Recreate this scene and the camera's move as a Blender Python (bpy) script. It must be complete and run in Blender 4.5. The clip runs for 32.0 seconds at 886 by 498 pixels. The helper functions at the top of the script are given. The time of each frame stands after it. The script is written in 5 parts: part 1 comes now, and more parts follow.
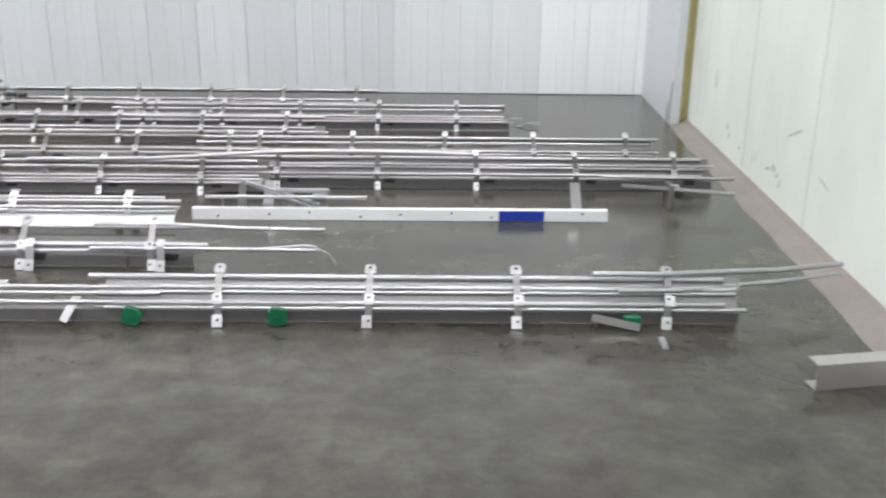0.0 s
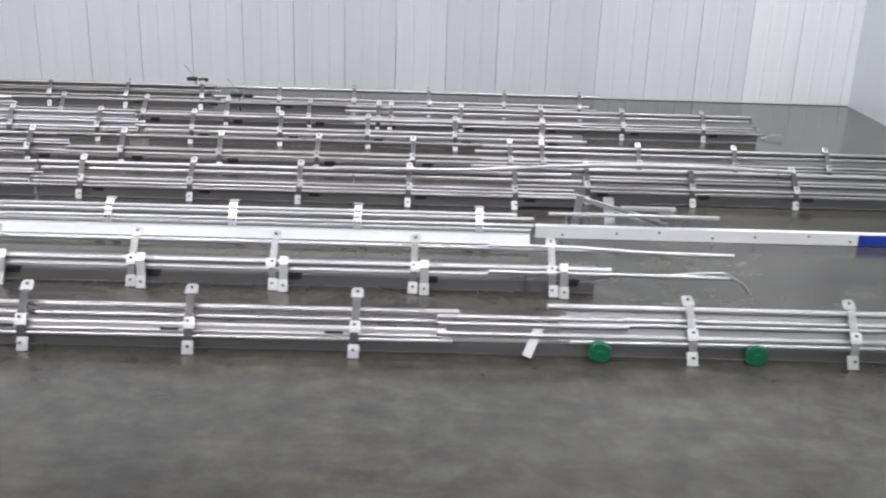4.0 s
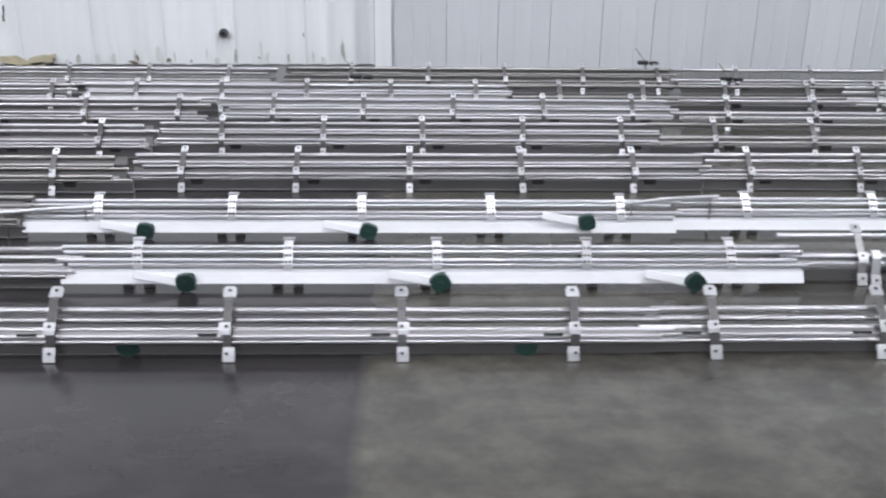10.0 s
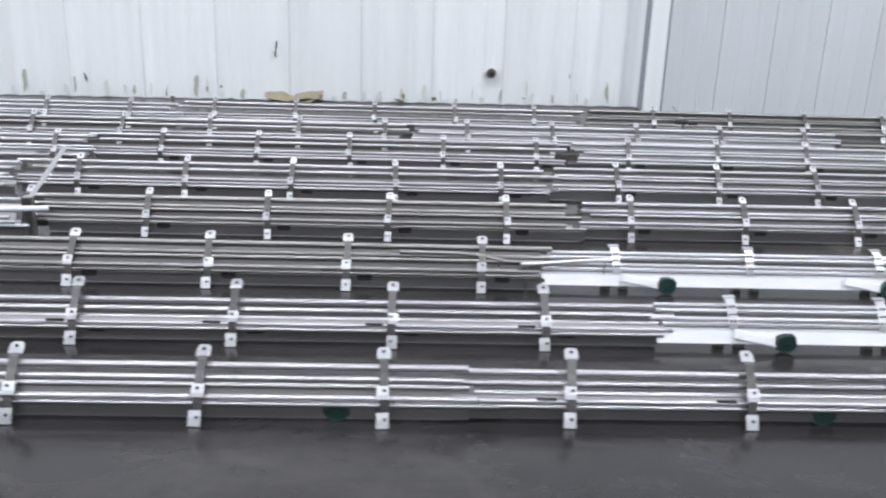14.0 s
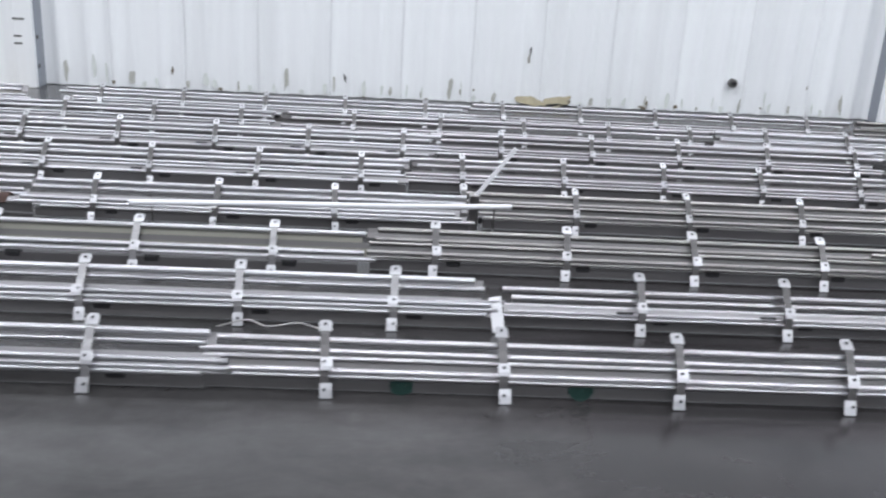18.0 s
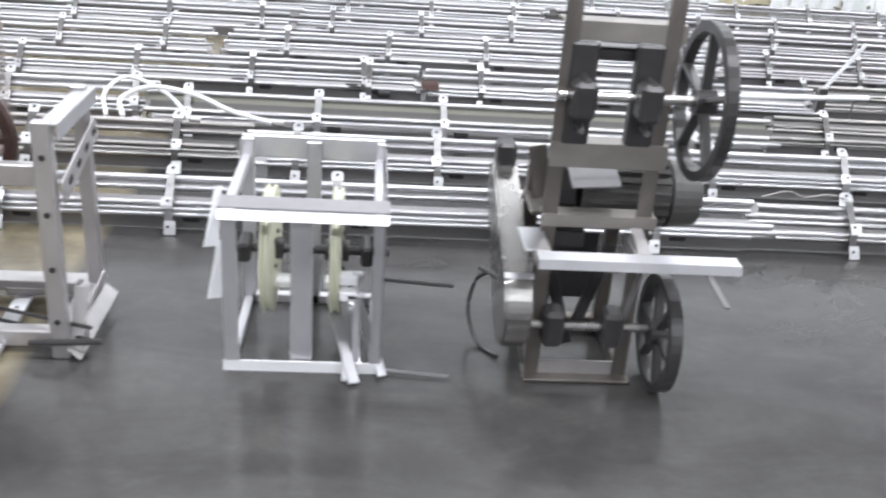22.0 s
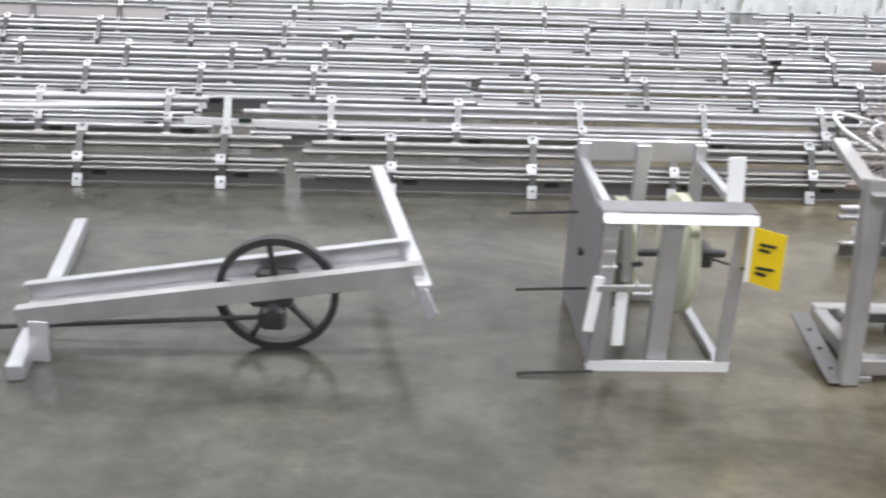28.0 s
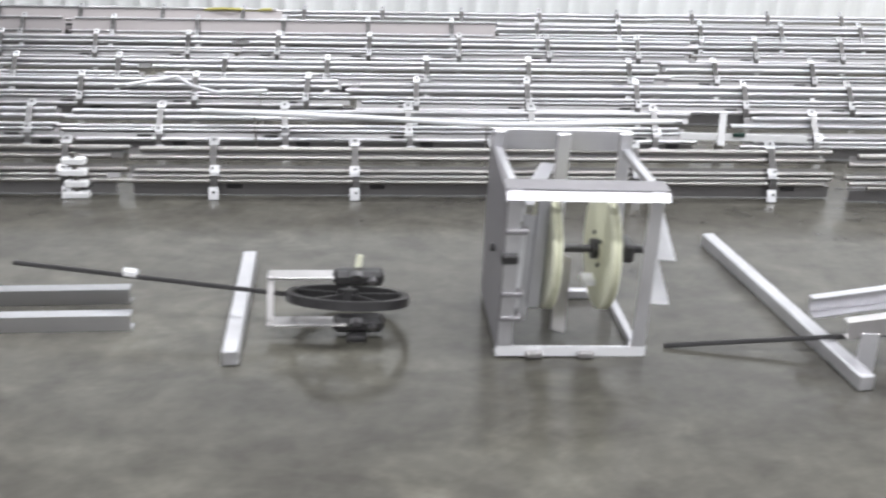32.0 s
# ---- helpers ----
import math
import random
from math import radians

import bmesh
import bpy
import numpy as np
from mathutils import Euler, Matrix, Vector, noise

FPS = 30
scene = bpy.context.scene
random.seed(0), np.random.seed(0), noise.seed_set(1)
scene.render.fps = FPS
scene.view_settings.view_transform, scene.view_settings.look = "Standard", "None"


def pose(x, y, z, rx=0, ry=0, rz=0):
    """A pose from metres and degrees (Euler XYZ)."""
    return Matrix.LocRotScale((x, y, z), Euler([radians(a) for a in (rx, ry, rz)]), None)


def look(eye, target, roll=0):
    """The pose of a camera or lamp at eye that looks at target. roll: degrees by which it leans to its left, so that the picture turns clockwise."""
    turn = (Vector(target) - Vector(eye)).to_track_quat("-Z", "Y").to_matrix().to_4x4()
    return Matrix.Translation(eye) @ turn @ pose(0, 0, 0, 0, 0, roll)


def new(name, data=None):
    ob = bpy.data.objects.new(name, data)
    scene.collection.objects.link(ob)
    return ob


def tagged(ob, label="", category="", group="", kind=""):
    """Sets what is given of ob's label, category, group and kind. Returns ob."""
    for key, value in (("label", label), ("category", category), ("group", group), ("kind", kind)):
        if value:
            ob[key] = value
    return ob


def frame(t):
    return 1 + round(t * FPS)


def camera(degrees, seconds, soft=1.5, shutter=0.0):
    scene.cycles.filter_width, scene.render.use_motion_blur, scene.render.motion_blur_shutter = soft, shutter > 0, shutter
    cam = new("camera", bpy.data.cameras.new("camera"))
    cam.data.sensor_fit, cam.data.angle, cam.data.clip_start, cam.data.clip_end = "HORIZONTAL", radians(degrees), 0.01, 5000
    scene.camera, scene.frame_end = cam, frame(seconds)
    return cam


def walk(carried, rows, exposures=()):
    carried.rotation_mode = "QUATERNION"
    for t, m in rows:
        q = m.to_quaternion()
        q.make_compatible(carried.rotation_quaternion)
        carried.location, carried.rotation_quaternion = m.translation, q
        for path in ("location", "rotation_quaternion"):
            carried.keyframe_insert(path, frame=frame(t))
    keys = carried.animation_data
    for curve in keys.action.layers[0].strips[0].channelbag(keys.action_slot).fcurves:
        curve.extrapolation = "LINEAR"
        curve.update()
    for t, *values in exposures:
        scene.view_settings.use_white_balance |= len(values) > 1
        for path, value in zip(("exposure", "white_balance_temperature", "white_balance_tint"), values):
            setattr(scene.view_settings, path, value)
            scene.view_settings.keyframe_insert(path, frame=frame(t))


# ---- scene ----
cam = camera(50.0, 32.0, soft=2.2, shutter=0.6)
PATH = [
    (0, (0.678, -0.135, 1.581), (0.711, 1.753, 0.922), 0.7),
    (0.5, (0.564, -0.029, 1.574), (0.53, 1.853, 0.899), 1.4),
    (1, (0.362, 0.033, 1.568), (0.378, 1.925, 0.918), 1.2),
    (1.5, (0.136, 0.096, 1.558), (0.212, 1.99, 0.919), 1.0),
    (2, (-0.097, 0.139, 1.563), (-0.04, 2.033, 0.925), 1.2),
    (2.5, (-0.365, 0.136, 1.563), (-0.395, 2.022, 0.899), 1.1),
    (4.5, (-1.478, 0.256, 1.568), (-1.411, 2.139, 0.899), 2.3),
    (5, (-1.768, 0.287, 1.559), (-1.698, 2.165, 0.876), 2.5),
    (5.5, (-2.086, 0.328, 1.576), (-2.014, 2.199, 0.874), 1.8),
    (6, (-2.422, 0.318, 1.581), (-2.329, 2.2, 0.912), 2.0),
    (6.5, (-2.704, 0.326, 1.567), (-2.661, 2.212, 0.903), 1.9),
    (7, (-3.005, 0.353, 1.574), (-2.978, 2.227, 0.876), 1.5),
    (7.5, (-3.324, 0.339, 1.586), (-3.296, 2.209, 0.877), 1.3),
    (8, (-3.642, 0.347, 1.585), (-3.554, 2.221, 0.891), 1.7),
    (8.5, (-3.985, 0.397, 1.568), (-3.876, 2.266, 0.865), 1.7),
    (9, (-4.324, 0.411, 1.572), (-4.301, 2.262, 0.815), 0.7),
    (9.5, (-4.643, 0.392, 1.597), (-4.615, 2.253, 0.863), 0.4),
    (10, (-4.95, 0.44, 1.575), (-4.888, 2.303, 0.85), 0.7),
    (10.5, (-5.26, 0.47, 1.584), (-5.168, 2.318, 0.823), 0.6),
    (11, (-5.58, 0.474, 1.598), (-5.462, 2.329, 0.858), 1.0),
    (11.5, (-5.882, 0.514, 1.583), (-5.789, 2.378, 0.865), 1.0),
    (12, (-6.181, 0.567, 1.596), (-6.113, 2.431, 0.874), 0.7),
    (12.5, (-6.5, 0.57, 1.6), (-6.448, 2.436, 0.882), 1.1),
    (13, (-6.799, 0.575, 1.602), (-6.724, 2.448, 0.905), 1.7),
    (13.5, (-7.113, 0.619, 1.59), (-6.995, 2.502, 0.927), 2.4),
    (14, (-7.398, 0.642, 1.601), (-7.309, 2.526, 0.934), 2.0),
    (14.5, (-7.671, 0.643, 1.607), (-7.558, 2.526, 0.944), 2.3),
    (15, (-7.964, 0.672, 1.58), (-7.814, 2.556, 0.926), 2.9),
    (15.5, (-8.261, 0.708, 1.579), (-8.169, 2.595, 0.924), 1.7),
    (17.5, (-9.405, 0.615, 1.557), (-9.3, 2.503, 0.906), 3.2),
    (18, (-9.685, 0.524, 1.555), (-9.569, 2.408, 0.896), 3.5),
    (18.5, (-9.957, 0.477, 1.52), (-9.865, 2.349, 0.823), 3.4),
    (19, (-10.236, 0.459, 1.498), (-10.175, 2.296, 0.709), 2.5),
    (19.5, (-10.508, 0.344, 1.501), (-10.453, 2.178, 0.706), 3.1),
    (20, (-10.737, 0.254, 1.499), (-10.688, 2.096, 0.723), 3.3),
    (20.5, (-10.984, 0.241, 1.486), (-10.879, 2.08, 0.708), 3.9),
    (21, (-11.235, 0.225, 1.493), (-11.079, 2.052, 0.696), 4.2),
    (21.5, (-11.533, 0.15, 1.508), (-11.374, 1.97, 0.693), 4.4),
    (22, (-11.771, 0.145, 1.492), (-11.611, 1.953, 0.65), 4.3),
    (22.5, (-12.042, 0.157, 1.498), (-11.828, 1.95, 0.637), 3.8),
    (23, (-12.294, 0.149, 1.492), (-12.061, 1.939, 0.632), 3.4),
    (23.5, (-12.559, 0.122, 1.487), (-12.317, 1.93, 0.667), 3.3),
    (24, (-12.825, 0.156, 1.471), (-12.604, 1.97, 0.658), 3.4),
    (24.5, (-13.08, 0.175, 1.473), (-12.874, 1.988, 0.654), 2.9),
    (26.5, (-14.179, 0.192, 1.447), (-14.001, 1.999, 0.609), 2.3),
    (27, (-14.446, 0.138, 1.439), (-14.311, 1.958, 0.621), 1.8),
    (27.5, (-14.732, 0.174, 1.417), (-14.627, 2.0, 0.608), 1.9),
    (28, (-15.008, 0.198, 1.438), (-14.911, 2.025, 0.631), 2.2),
    (28.5, (-15.3, 0.184, 1.442), (-15.233, 2.015, 0.641), 2.3),
    (29, (-15.572, 0.194, 1.432), (-15.497, 2.03, 0.642), 2.7),
    (29.5, (-15.876, 0.238, 1.445), (-15.786, 2.07, 0.647), 2.7),
    (30, (-16.163, 0.257, 1.443), (-16.095, 2.086, 0.636), 2.4),
    (30.5, (-16.486, 0.227, 1.447), (-16.385, 2.063, 0.659), 2.3),
    (31, (-16.784, 0.236, 1.439), (-16.672, 2.071, 0.652), 2.2),
    (31.5, (-17.077, 0.241, 1.448), (-16.982, 2.076, 0.658), 1.2),
    (32, (-17.413, 0.186, 1.449), (-17.317, 2.019, 0.654), 1.3),
]
EXPOSURES = [(0.0, 0.0, 6500, 10), (2.5, -0.08, 6450, 11), (5.0, -0.2, 6280, 13), (8.0, -0.32, 6190, 13), (14.0, -0.2, 6060, 11), (18.0, -0.25, 6060, 11),
             (19.2, -0.08, 6150, 10), (20.0, 0.18, 6200, 10), (22.0, 0.28, 6220, 10), (24.0, 0.17, 6240, 10), (27.0, 0.0, 6310, 10), (32.0, 0.1, 6350, 10)]
walk(cam, [(t, look(eye, target, roll)) for t, eye, target, roll in PATH], EXPOSURES)

# ---- world and lights ----
world = bpy.data.worlds.new("world")
scene.world = world
world.use_nodes = True
world.node_tree.nodes["Background"].inputs[0].default_value = (0.75, 0.82, 0.9, 1)
world.node_tree.nodes["Background"].inputs[1].default_value = 0.25
LAMP_POWER = 165.0
LAMP_Y = (-3.0, 1.6, 6.7)
LAMP_X = (0.5, -4.5, -9.5, -14.5, -19.5)
CEILING_Z = 5.2


# ---- materials ----
def material(name, colour, rough=0.5, metal=0.0, grain=0.1, scale=40.0, blotch=0.1, blotch_scale=3.0, bump=0.1, stretch=(1, 1, 1), vary=0.0, spec=0.5):
    """A surface with fine grain, larger blotches and relief."""
    m = bpy.data.materials.new(name)
    m.use_nodes = True
    n, l = m.node_tree.nodes, m.node_tree.links
    b = n["Principled BSDF"]
    b.inputs["Metallic"].default_value = metal
    b.inputs["Specular IOR Level"].default_value = spec
    co = n.new("ShaderNodeTexCoord")
    mp = n.new("ShaderNodeMapping")
    mp.inputs["Scale"].default_value = stretch
    l.new(co.outputs["Object"], mp.inputs[0])
    fine, large = n.new("ShaderNodeTexNoise"), n.new("ShaderNodeTexNoise")
    fine.inputs["Scale"].default_value, fine.inputs["Detail"].default_value = scale, 6
    large.inputs["Scale"].default_value, large.inputs["Detail"].default_value = blotch_scale, 4
    info = n.new("ShaderNodeObjectInfo")
    off = n.new("ShaderNodeVectorMath")
    off.operation = "ADD"
    l.new(mp.outputs[0], off.inputs[0])
    l.new(info.outputs["Random"], off.inputs[1])
    for t in (fine, large):
        l.new(off.outputs[0], t.inputs["Vector"])
    value = n.new("ShaderNodeMath")
    value.operation = "MULTIPLY_ADD"
    l.new(fine.outputs["Fac"], value.inputs[0])
    value.inputs[1].default_value, value.inputs[2].default_value = 2 * grain, 1 - grain
    value2 = n.new("ShaderNodeMath")
    value2.operation = "MULTIPLY_ADD"
    l.new(large.outputs["Fac"], value2.inputs[0])
    value2.inputs[1].default_value, value2.inputs[2].default_value = 2 * blotch, 1 - blotch
    both = n.new("ShaderNodeMath")
    both.operation = "MULTIPLY"
    l.new(value.outputs[0], both.inputs[0])
    l.new(value2.outputs[0], both.inputs[1])
    own = n.new("ShaderNodeMath")
    own.operation = "MULTIPLY_ADD"
    l.new(info.outputs["Random"], own.inputs[0])
    own.inputs[1].default_value, own.inputs[2].default_value = 2 * vary, 1 - vary
    all3 = n.new("ShaderNodeMath")
    all3.operation = "MULTIPLY"
    l.new(both.outputs[0], all3.inputs[0])
    l.new(own.outputs[0], all3.inputs[1])
    mix = n.new("ShaderNodeVectorMath")
    mix.operation = "SCALE"
    mix.inputs[0].default_value = colour
    l.new(all3.outputs[0], mix.inputs["Scale"])
    l.new(mix.outputs[0], b.inputs["Base Color"])
    ro = n.new("ShaderNodeMath")
    ro.operation = "MULTIPLY_ADD"
    l.new(large.outputs["Fac"], ro.inputs[0])
    ro.inputs[1].default_value, ro.inputs[2].default_value = 0.3 * rough, 0.85 * rough
    l.new(ro.outputs[0], b.inputs["Roughness"])
    bp = n.new("ShaderNodeBump")
    bp.inputs["Strength"].default_value, bp.inputs["Distance"].default_value = bump, 0.01
    l.new(fine.outputs["Fac"], bp.inputs["Height"])
    l.new(bp.outputs[0], b.inputs["Normal"])
    return m


def concrete_floor():
    """Worn sealed concrete: three pours of differing tone, swirls, stains and a dull sheen."""
    m = bpy.data.materials.new("concrete_floor")
    m.use_nodes = True
    n, l = m.node_tree.nodes, m.node_tree.links
    b = n["Principled BSDF"]
    co = n.new("ShaderNodeTexCoord")

    def noise_of(scale, detail=5, rough=0.6, distort=0.0, stretch=(1, 1, 1)):
        t = n.new("ShaderNodeTexNoise")
        mp = n.new("ShaderNodeMapping")
        mp.inputs["Scale"].default_value = stretch
        l.new(co.outputs["Object"], mp.inputs[0])
        t.inputs["Scale"].default_value, t.inputs["Detail"].default_value = scale, detail
        t.inputs["Roughness"].default_value, t.inputs["Distortion"].default_value = rough, distort
        l.new(mp.outputs[0], t.inputs["Vector"])
        return t

    big, mid, fine = noise_of(0.55, 3, 0.5, 0.4), noise_of(2.0, 3, 0.5, 0.1, (0.9, 1.1, 1)), noise_of(24, 5, 0.6)
    spot = noise_of(7.0, 6, 0.66, 0.15)
    sep = n.new("ShaderNodeSeparateXYZ")
    l.new(co.outputs["Object"], sep.inputs[0])

    def math(op, a, c, d=None):
        q = n.new("ShaderNodeMath")
        q.operation = op
        for k, v in enumerate((a, c, d)):
            if v is None:
                continue
            if isinstance(v, (int, float)):
                q.inputs[k].default_value = v
            else:
                l.new(v, q.inputs[k])
        return q.outputs[0]

    wob = math("MULTIPLY_ADD", mid.outputs["Fac"], 0.06, -0.03)
    x = math("ADD", sep.outputs["X"], wob)

    def step(at, width=0.05):
        r = n.new("ShaderNodeMapRange")
        r.inputs["From Min"].default_value, r.inputs["From Max"].default_value = at - width, at + width
        l.new(x, r.inputs["Value"])
        return r.outputs["Result"]

    def mix(fac, a, c, mode="MIX"):
        q = n.new("ShaderNodeMix")
        q.data_type, q.blend_type = "RGBA", mode
        if isinstance(fac, (int, float)):
            q.inputs[0].default_value = fac
        else:
            l.new(fac, q.inputs[0])
        for k, v in ((6, a), (7, c)):
            if isinstance(v, tuple):
                q.inputs[k].default_value = (*v, 1)
            else:
                l.new(v, q.inputs[k])
        return q.outputs[2]

    def banded(tex, p0, c0, p1, c1):
        r = n.new("ShaderNodeValToRGB")
        for e, p, c in zip(r.color_ramp.elements, (p0, p1), (c0, c1)):
            e.position, e.color = p, (*c, 1)
        l.new(tex.outputs["Fac"], r.inputs[0])
        return r.outputs[0]

    tone = mix(step(-14.2, 0.5), FLOOR_LEFT, FLOOR_YELLOW)
    tone = mix(step(-12.95, 0.1), tone, FLOOR_EDGE)
    tone = mix(step(-12.73, 0.03), tone, FLOOR_MID)
    tone = mix(step(-9.5, 0.7), tone, FLOOR_DARK)
    tone = mix(step(-5.12, 0.025), tone, FLOOR_RIGHT)
    tone = mix(0.75, tone, banded(mid, 0.25, (0.68, 0.67, 0.66), 0.78, (1.36, 1.34, 1.3)), "MULTIPLY")
    tone = mix(0.9, tone, banded(big, 0.35, (0.8, 0.8, 0.8), 0.7, (1.2, 1.2, 1.16)), "MULTIPLY")
    tone = mix(0.5, tone, banded(fine, 0.0, (0.75, 0.75, 0.75), 1.0, (1.25, 1.25, 1.25)), "MULTIPLY")
    spots = banded(spot, 0.34, (0.68, 0.67, 0.66), 0.7, (1.36, 1.36, 1.33))
    tone = mix(math("ADD", math("MULTIPLY_ADD", step(-5.12, 0.025), 0.5, 0.3), math("MULTIPLY_ADD", step(-12.73), -0.4, 0.4)), tone, spots, "MULTIPLY")
    streak, patch = noise_of(2.6, 6, 0.62, 1.6, (0.55, 1.3, 1)), noise_of(1.7, 7, 0.68, 0.9)
    tone = mix(1.0, tone, banded(streak, 0.36, (0.82, 0.81, 0.8), 0.62, (1.12, 1.12, 1.1)), "MULTIPLY")
    tone = mix(1.0, tone, banded(patch, 0.55, (1.0, 1.0, 1.0), 0.66, (1.2, 1.2, 1.18)), "MULTIPLY")
    l.new(tone, b.inputs["Base Color"])
    rg = math("MULTIPLY_ADD", big.outputs["Fac"], 0.08, 0.14)
    l.new(rg, b.inputs["Roughness"])
    b.inputs["Specular IOR Level"].default_value = 0.5
    bp = n.new("ShaderNodeBump")
    bp.inputs["Strength"].default_value, bp.inputs["Distance"].default_value = 0.05, 0.003
    l.new(fine.outputs["Fac"], bp.inputs["Height"])
    l.new(bp.outputs[0], b.inputs["Normal"])
    return m


FLOOR_YELLOW = (0.15, 0.132, 0.098)
FLOOR_RIGHT, FLOOR_MID, FLOOR_LEFT = (0.068, 0.066, 0.061), (0.055, 0.054, 0.057), (0.096, 0.093, 0.085)
FLOOR_EDGE = (0.19, 0.168, 0.128)
FLOOR_DARK = (0.033, 0.031, 0.034)
FLOOR = concrete_floor()
STEEL = material("galvanised_steel", (0.52, 0.51, 0.53), 0.3, 1.0, 0.03, 12, 0.12, 2.5, 0.0, (0.12, 1, 1), 0.13)
STEEL_DULL = material("dull_steel", (0.37, 0.36, 0.352), 0.33, 1.0, 0.04, 12, 0.14, 2.5, 0.0, (0.12, 1, 1), 0.14)
ALUMINIUM = material("bright_aluminium", (0.57, 0.57, 0.595), 0.31, 0.92, 0.05, 14, 0.14, 5, 0.01, (0.3, 1, 1), 0.14)
PLATE = material("zinc_plate", (0.55, 0.55, 0.57), 0.42, 0.8, 0.06, 60, 0.15, 9, 0.02, (1, 1, 1), 0.18)
CHANNEL = material("weathered_channel", (0.2, 0.193, 0.195), 0.5, 0.7, 0.06, 14, 0.2, 3, 0.02, (0.3, 1, 1), 0.15)
# Neck steel is coloured dark for the shade around the bracket necks.
NECK_SHADED = material("shaded_neck_steel", (0.13, 0.126, 0.126), 0.5, 0.4, 0.08, 30, 0.2, 6, 0.03, (1, 1, 1), 0.25)
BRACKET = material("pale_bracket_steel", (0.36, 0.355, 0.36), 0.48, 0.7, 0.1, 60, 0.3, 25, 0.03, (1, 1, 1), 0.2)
BLACK = material("black_rubber", (0.02, 0.02, 0.022), 0.55, 0, 0.2, 60, 0.1, 6, 0.1)
DARK = material("dark_hole", (0.015, 0.015, 0.016), 0.8, 0, 0.1, 30, 0.1, 4, 0.0)
# Dark tone holds the shade of the gaps between the rails.
WEB_SHADED = material("shaded_guide_strip", (0.14, 0.135, 0.135), 0.5, 0.75, 0.05, 14, 0.2, 2.5, 0.01, (0.2, 1, 1), 0.35)
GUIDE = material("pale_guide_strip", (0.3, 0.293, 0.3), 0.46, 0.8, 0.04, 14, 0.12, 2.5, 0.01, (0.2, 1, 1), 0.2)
OLIVE = material("dull_olive_strip", (0.21, 0.205, 0.175), 0.5, 0.5, 0.06, 14, 0.2, 3, 0.01, (0.2, 1, 1), 0.3)
TRAY = material("pinkish_grey_tray", (0.42, 0.39, 0.395), 0.48, 0.4, 0.05, 14, 0.16, 3, 0.01, (0.2, 1, 1), 0.1)
WHITE_BAR = material("whitened_aluminium", (0.87, 0.87, 0.9), 0.42, 0.1, 0.07, 50, 0.13, 9, 0.02, (0.2, 1, 1), 0.04)
# Darker copy of the green, for wheels sitting in shade under the rails.
GREEN_SHADED = material("green_nylon", (0.017, 0.05, 0.042), 0.45, 0, 0.12, 40, 0.2, 8, 0.06, vary=0.25)
BRIGHT_GREEN = material("bright_green_nylon", (0.006, 0.13, 0.06), 0.4, 0, 0.12, 40, 0.2, 8, 0.06, vary=0.15)
BLUE = material("blue_vinyl", (0.02, 0.05, 0.4), 0.35, 0, 0.06, 30, 0.06, 6, 0.03)
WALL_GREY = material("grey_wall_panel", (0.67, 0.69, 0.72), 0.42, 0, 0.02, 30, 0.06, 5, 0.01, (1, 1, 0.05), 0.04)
WALL_GREY_LIT = material("lit_grey_wall_panel", (0.78, 0.8, 0.83), 0.42, 0, 0.02, 30, 0.07, 5, 0.01, (1, 1, 0.05), 0.04)
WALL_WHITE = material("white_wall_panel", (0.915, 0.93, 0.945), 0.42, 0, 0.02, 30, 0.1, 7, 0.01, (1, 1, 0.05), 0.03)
WALL_SIDE = material("side_wall_paint", (0.79, 0.84, 0.785), 0.5, 0, 0.05, 7, 0.13, 1.7, 0.05, (1, 1, 0.4))
# Walls out of view, greyed so that they throw less light back.
WALL_UNSEEN = material("dim_unseen_wall", (0.4, 0.4, 0.41), 0.6, 0, 0.03, 30, 0.05, 1.0, 0.05)
# Unseen ceiling, coloured dark grey to keep bounce light low.
CEILING = material("dim_ceiling", (0.3, 0.3, 0.31), 0.7, 0, 0.03, 30, 0.05, 1.0, 0.05)
KERB = material("kerb_concrete", (0.25, 0.225, 0.21), 0.8, 0, 0.16, 45, 0.2, 3, 0.25)
SEAM = material("panel_joint_sealant", (0.62, 0.645, 0.67), 0.5, 0, 0.05, 40, 0.05, 3, 0.02)
REVEAL_SHADE = material("reveal_shade", (0.3, 0.32, 0.36), 0.5, 0, 0.05, 40, 0.1, 3, 0.02)
FOAM = material("yellowed_sealant", (0.5, 0.42, 0.2), 0.8, 0, 0.2, 40, 0.2, 5, 0.2)
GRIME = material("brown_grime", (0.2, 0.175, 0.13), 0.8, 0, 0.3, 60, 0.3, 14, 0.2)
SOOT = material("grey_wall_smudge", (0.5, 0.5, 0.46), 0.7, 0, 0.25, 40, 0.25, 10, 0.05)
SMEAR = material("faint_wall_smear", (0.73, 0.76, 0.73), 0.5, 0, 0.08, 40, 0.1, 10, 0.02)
SCUFF = material("grey_scuff", (0.52, 0.54, 0.5), 0.7, 0, 0.2, 40, 0.2, 10, 0.03)
TORN = material("stained_panel_edge", (0.36, 0.32, 0.22), 0.75, 0, 0.2, 40, 0.3, 12, 0.15)
SCRATCH = material("dark_wall_scratch", (0.1, 0.1, 0.095), 0.7, 0, 0.25, 40, 0.25, 10, 0.05)


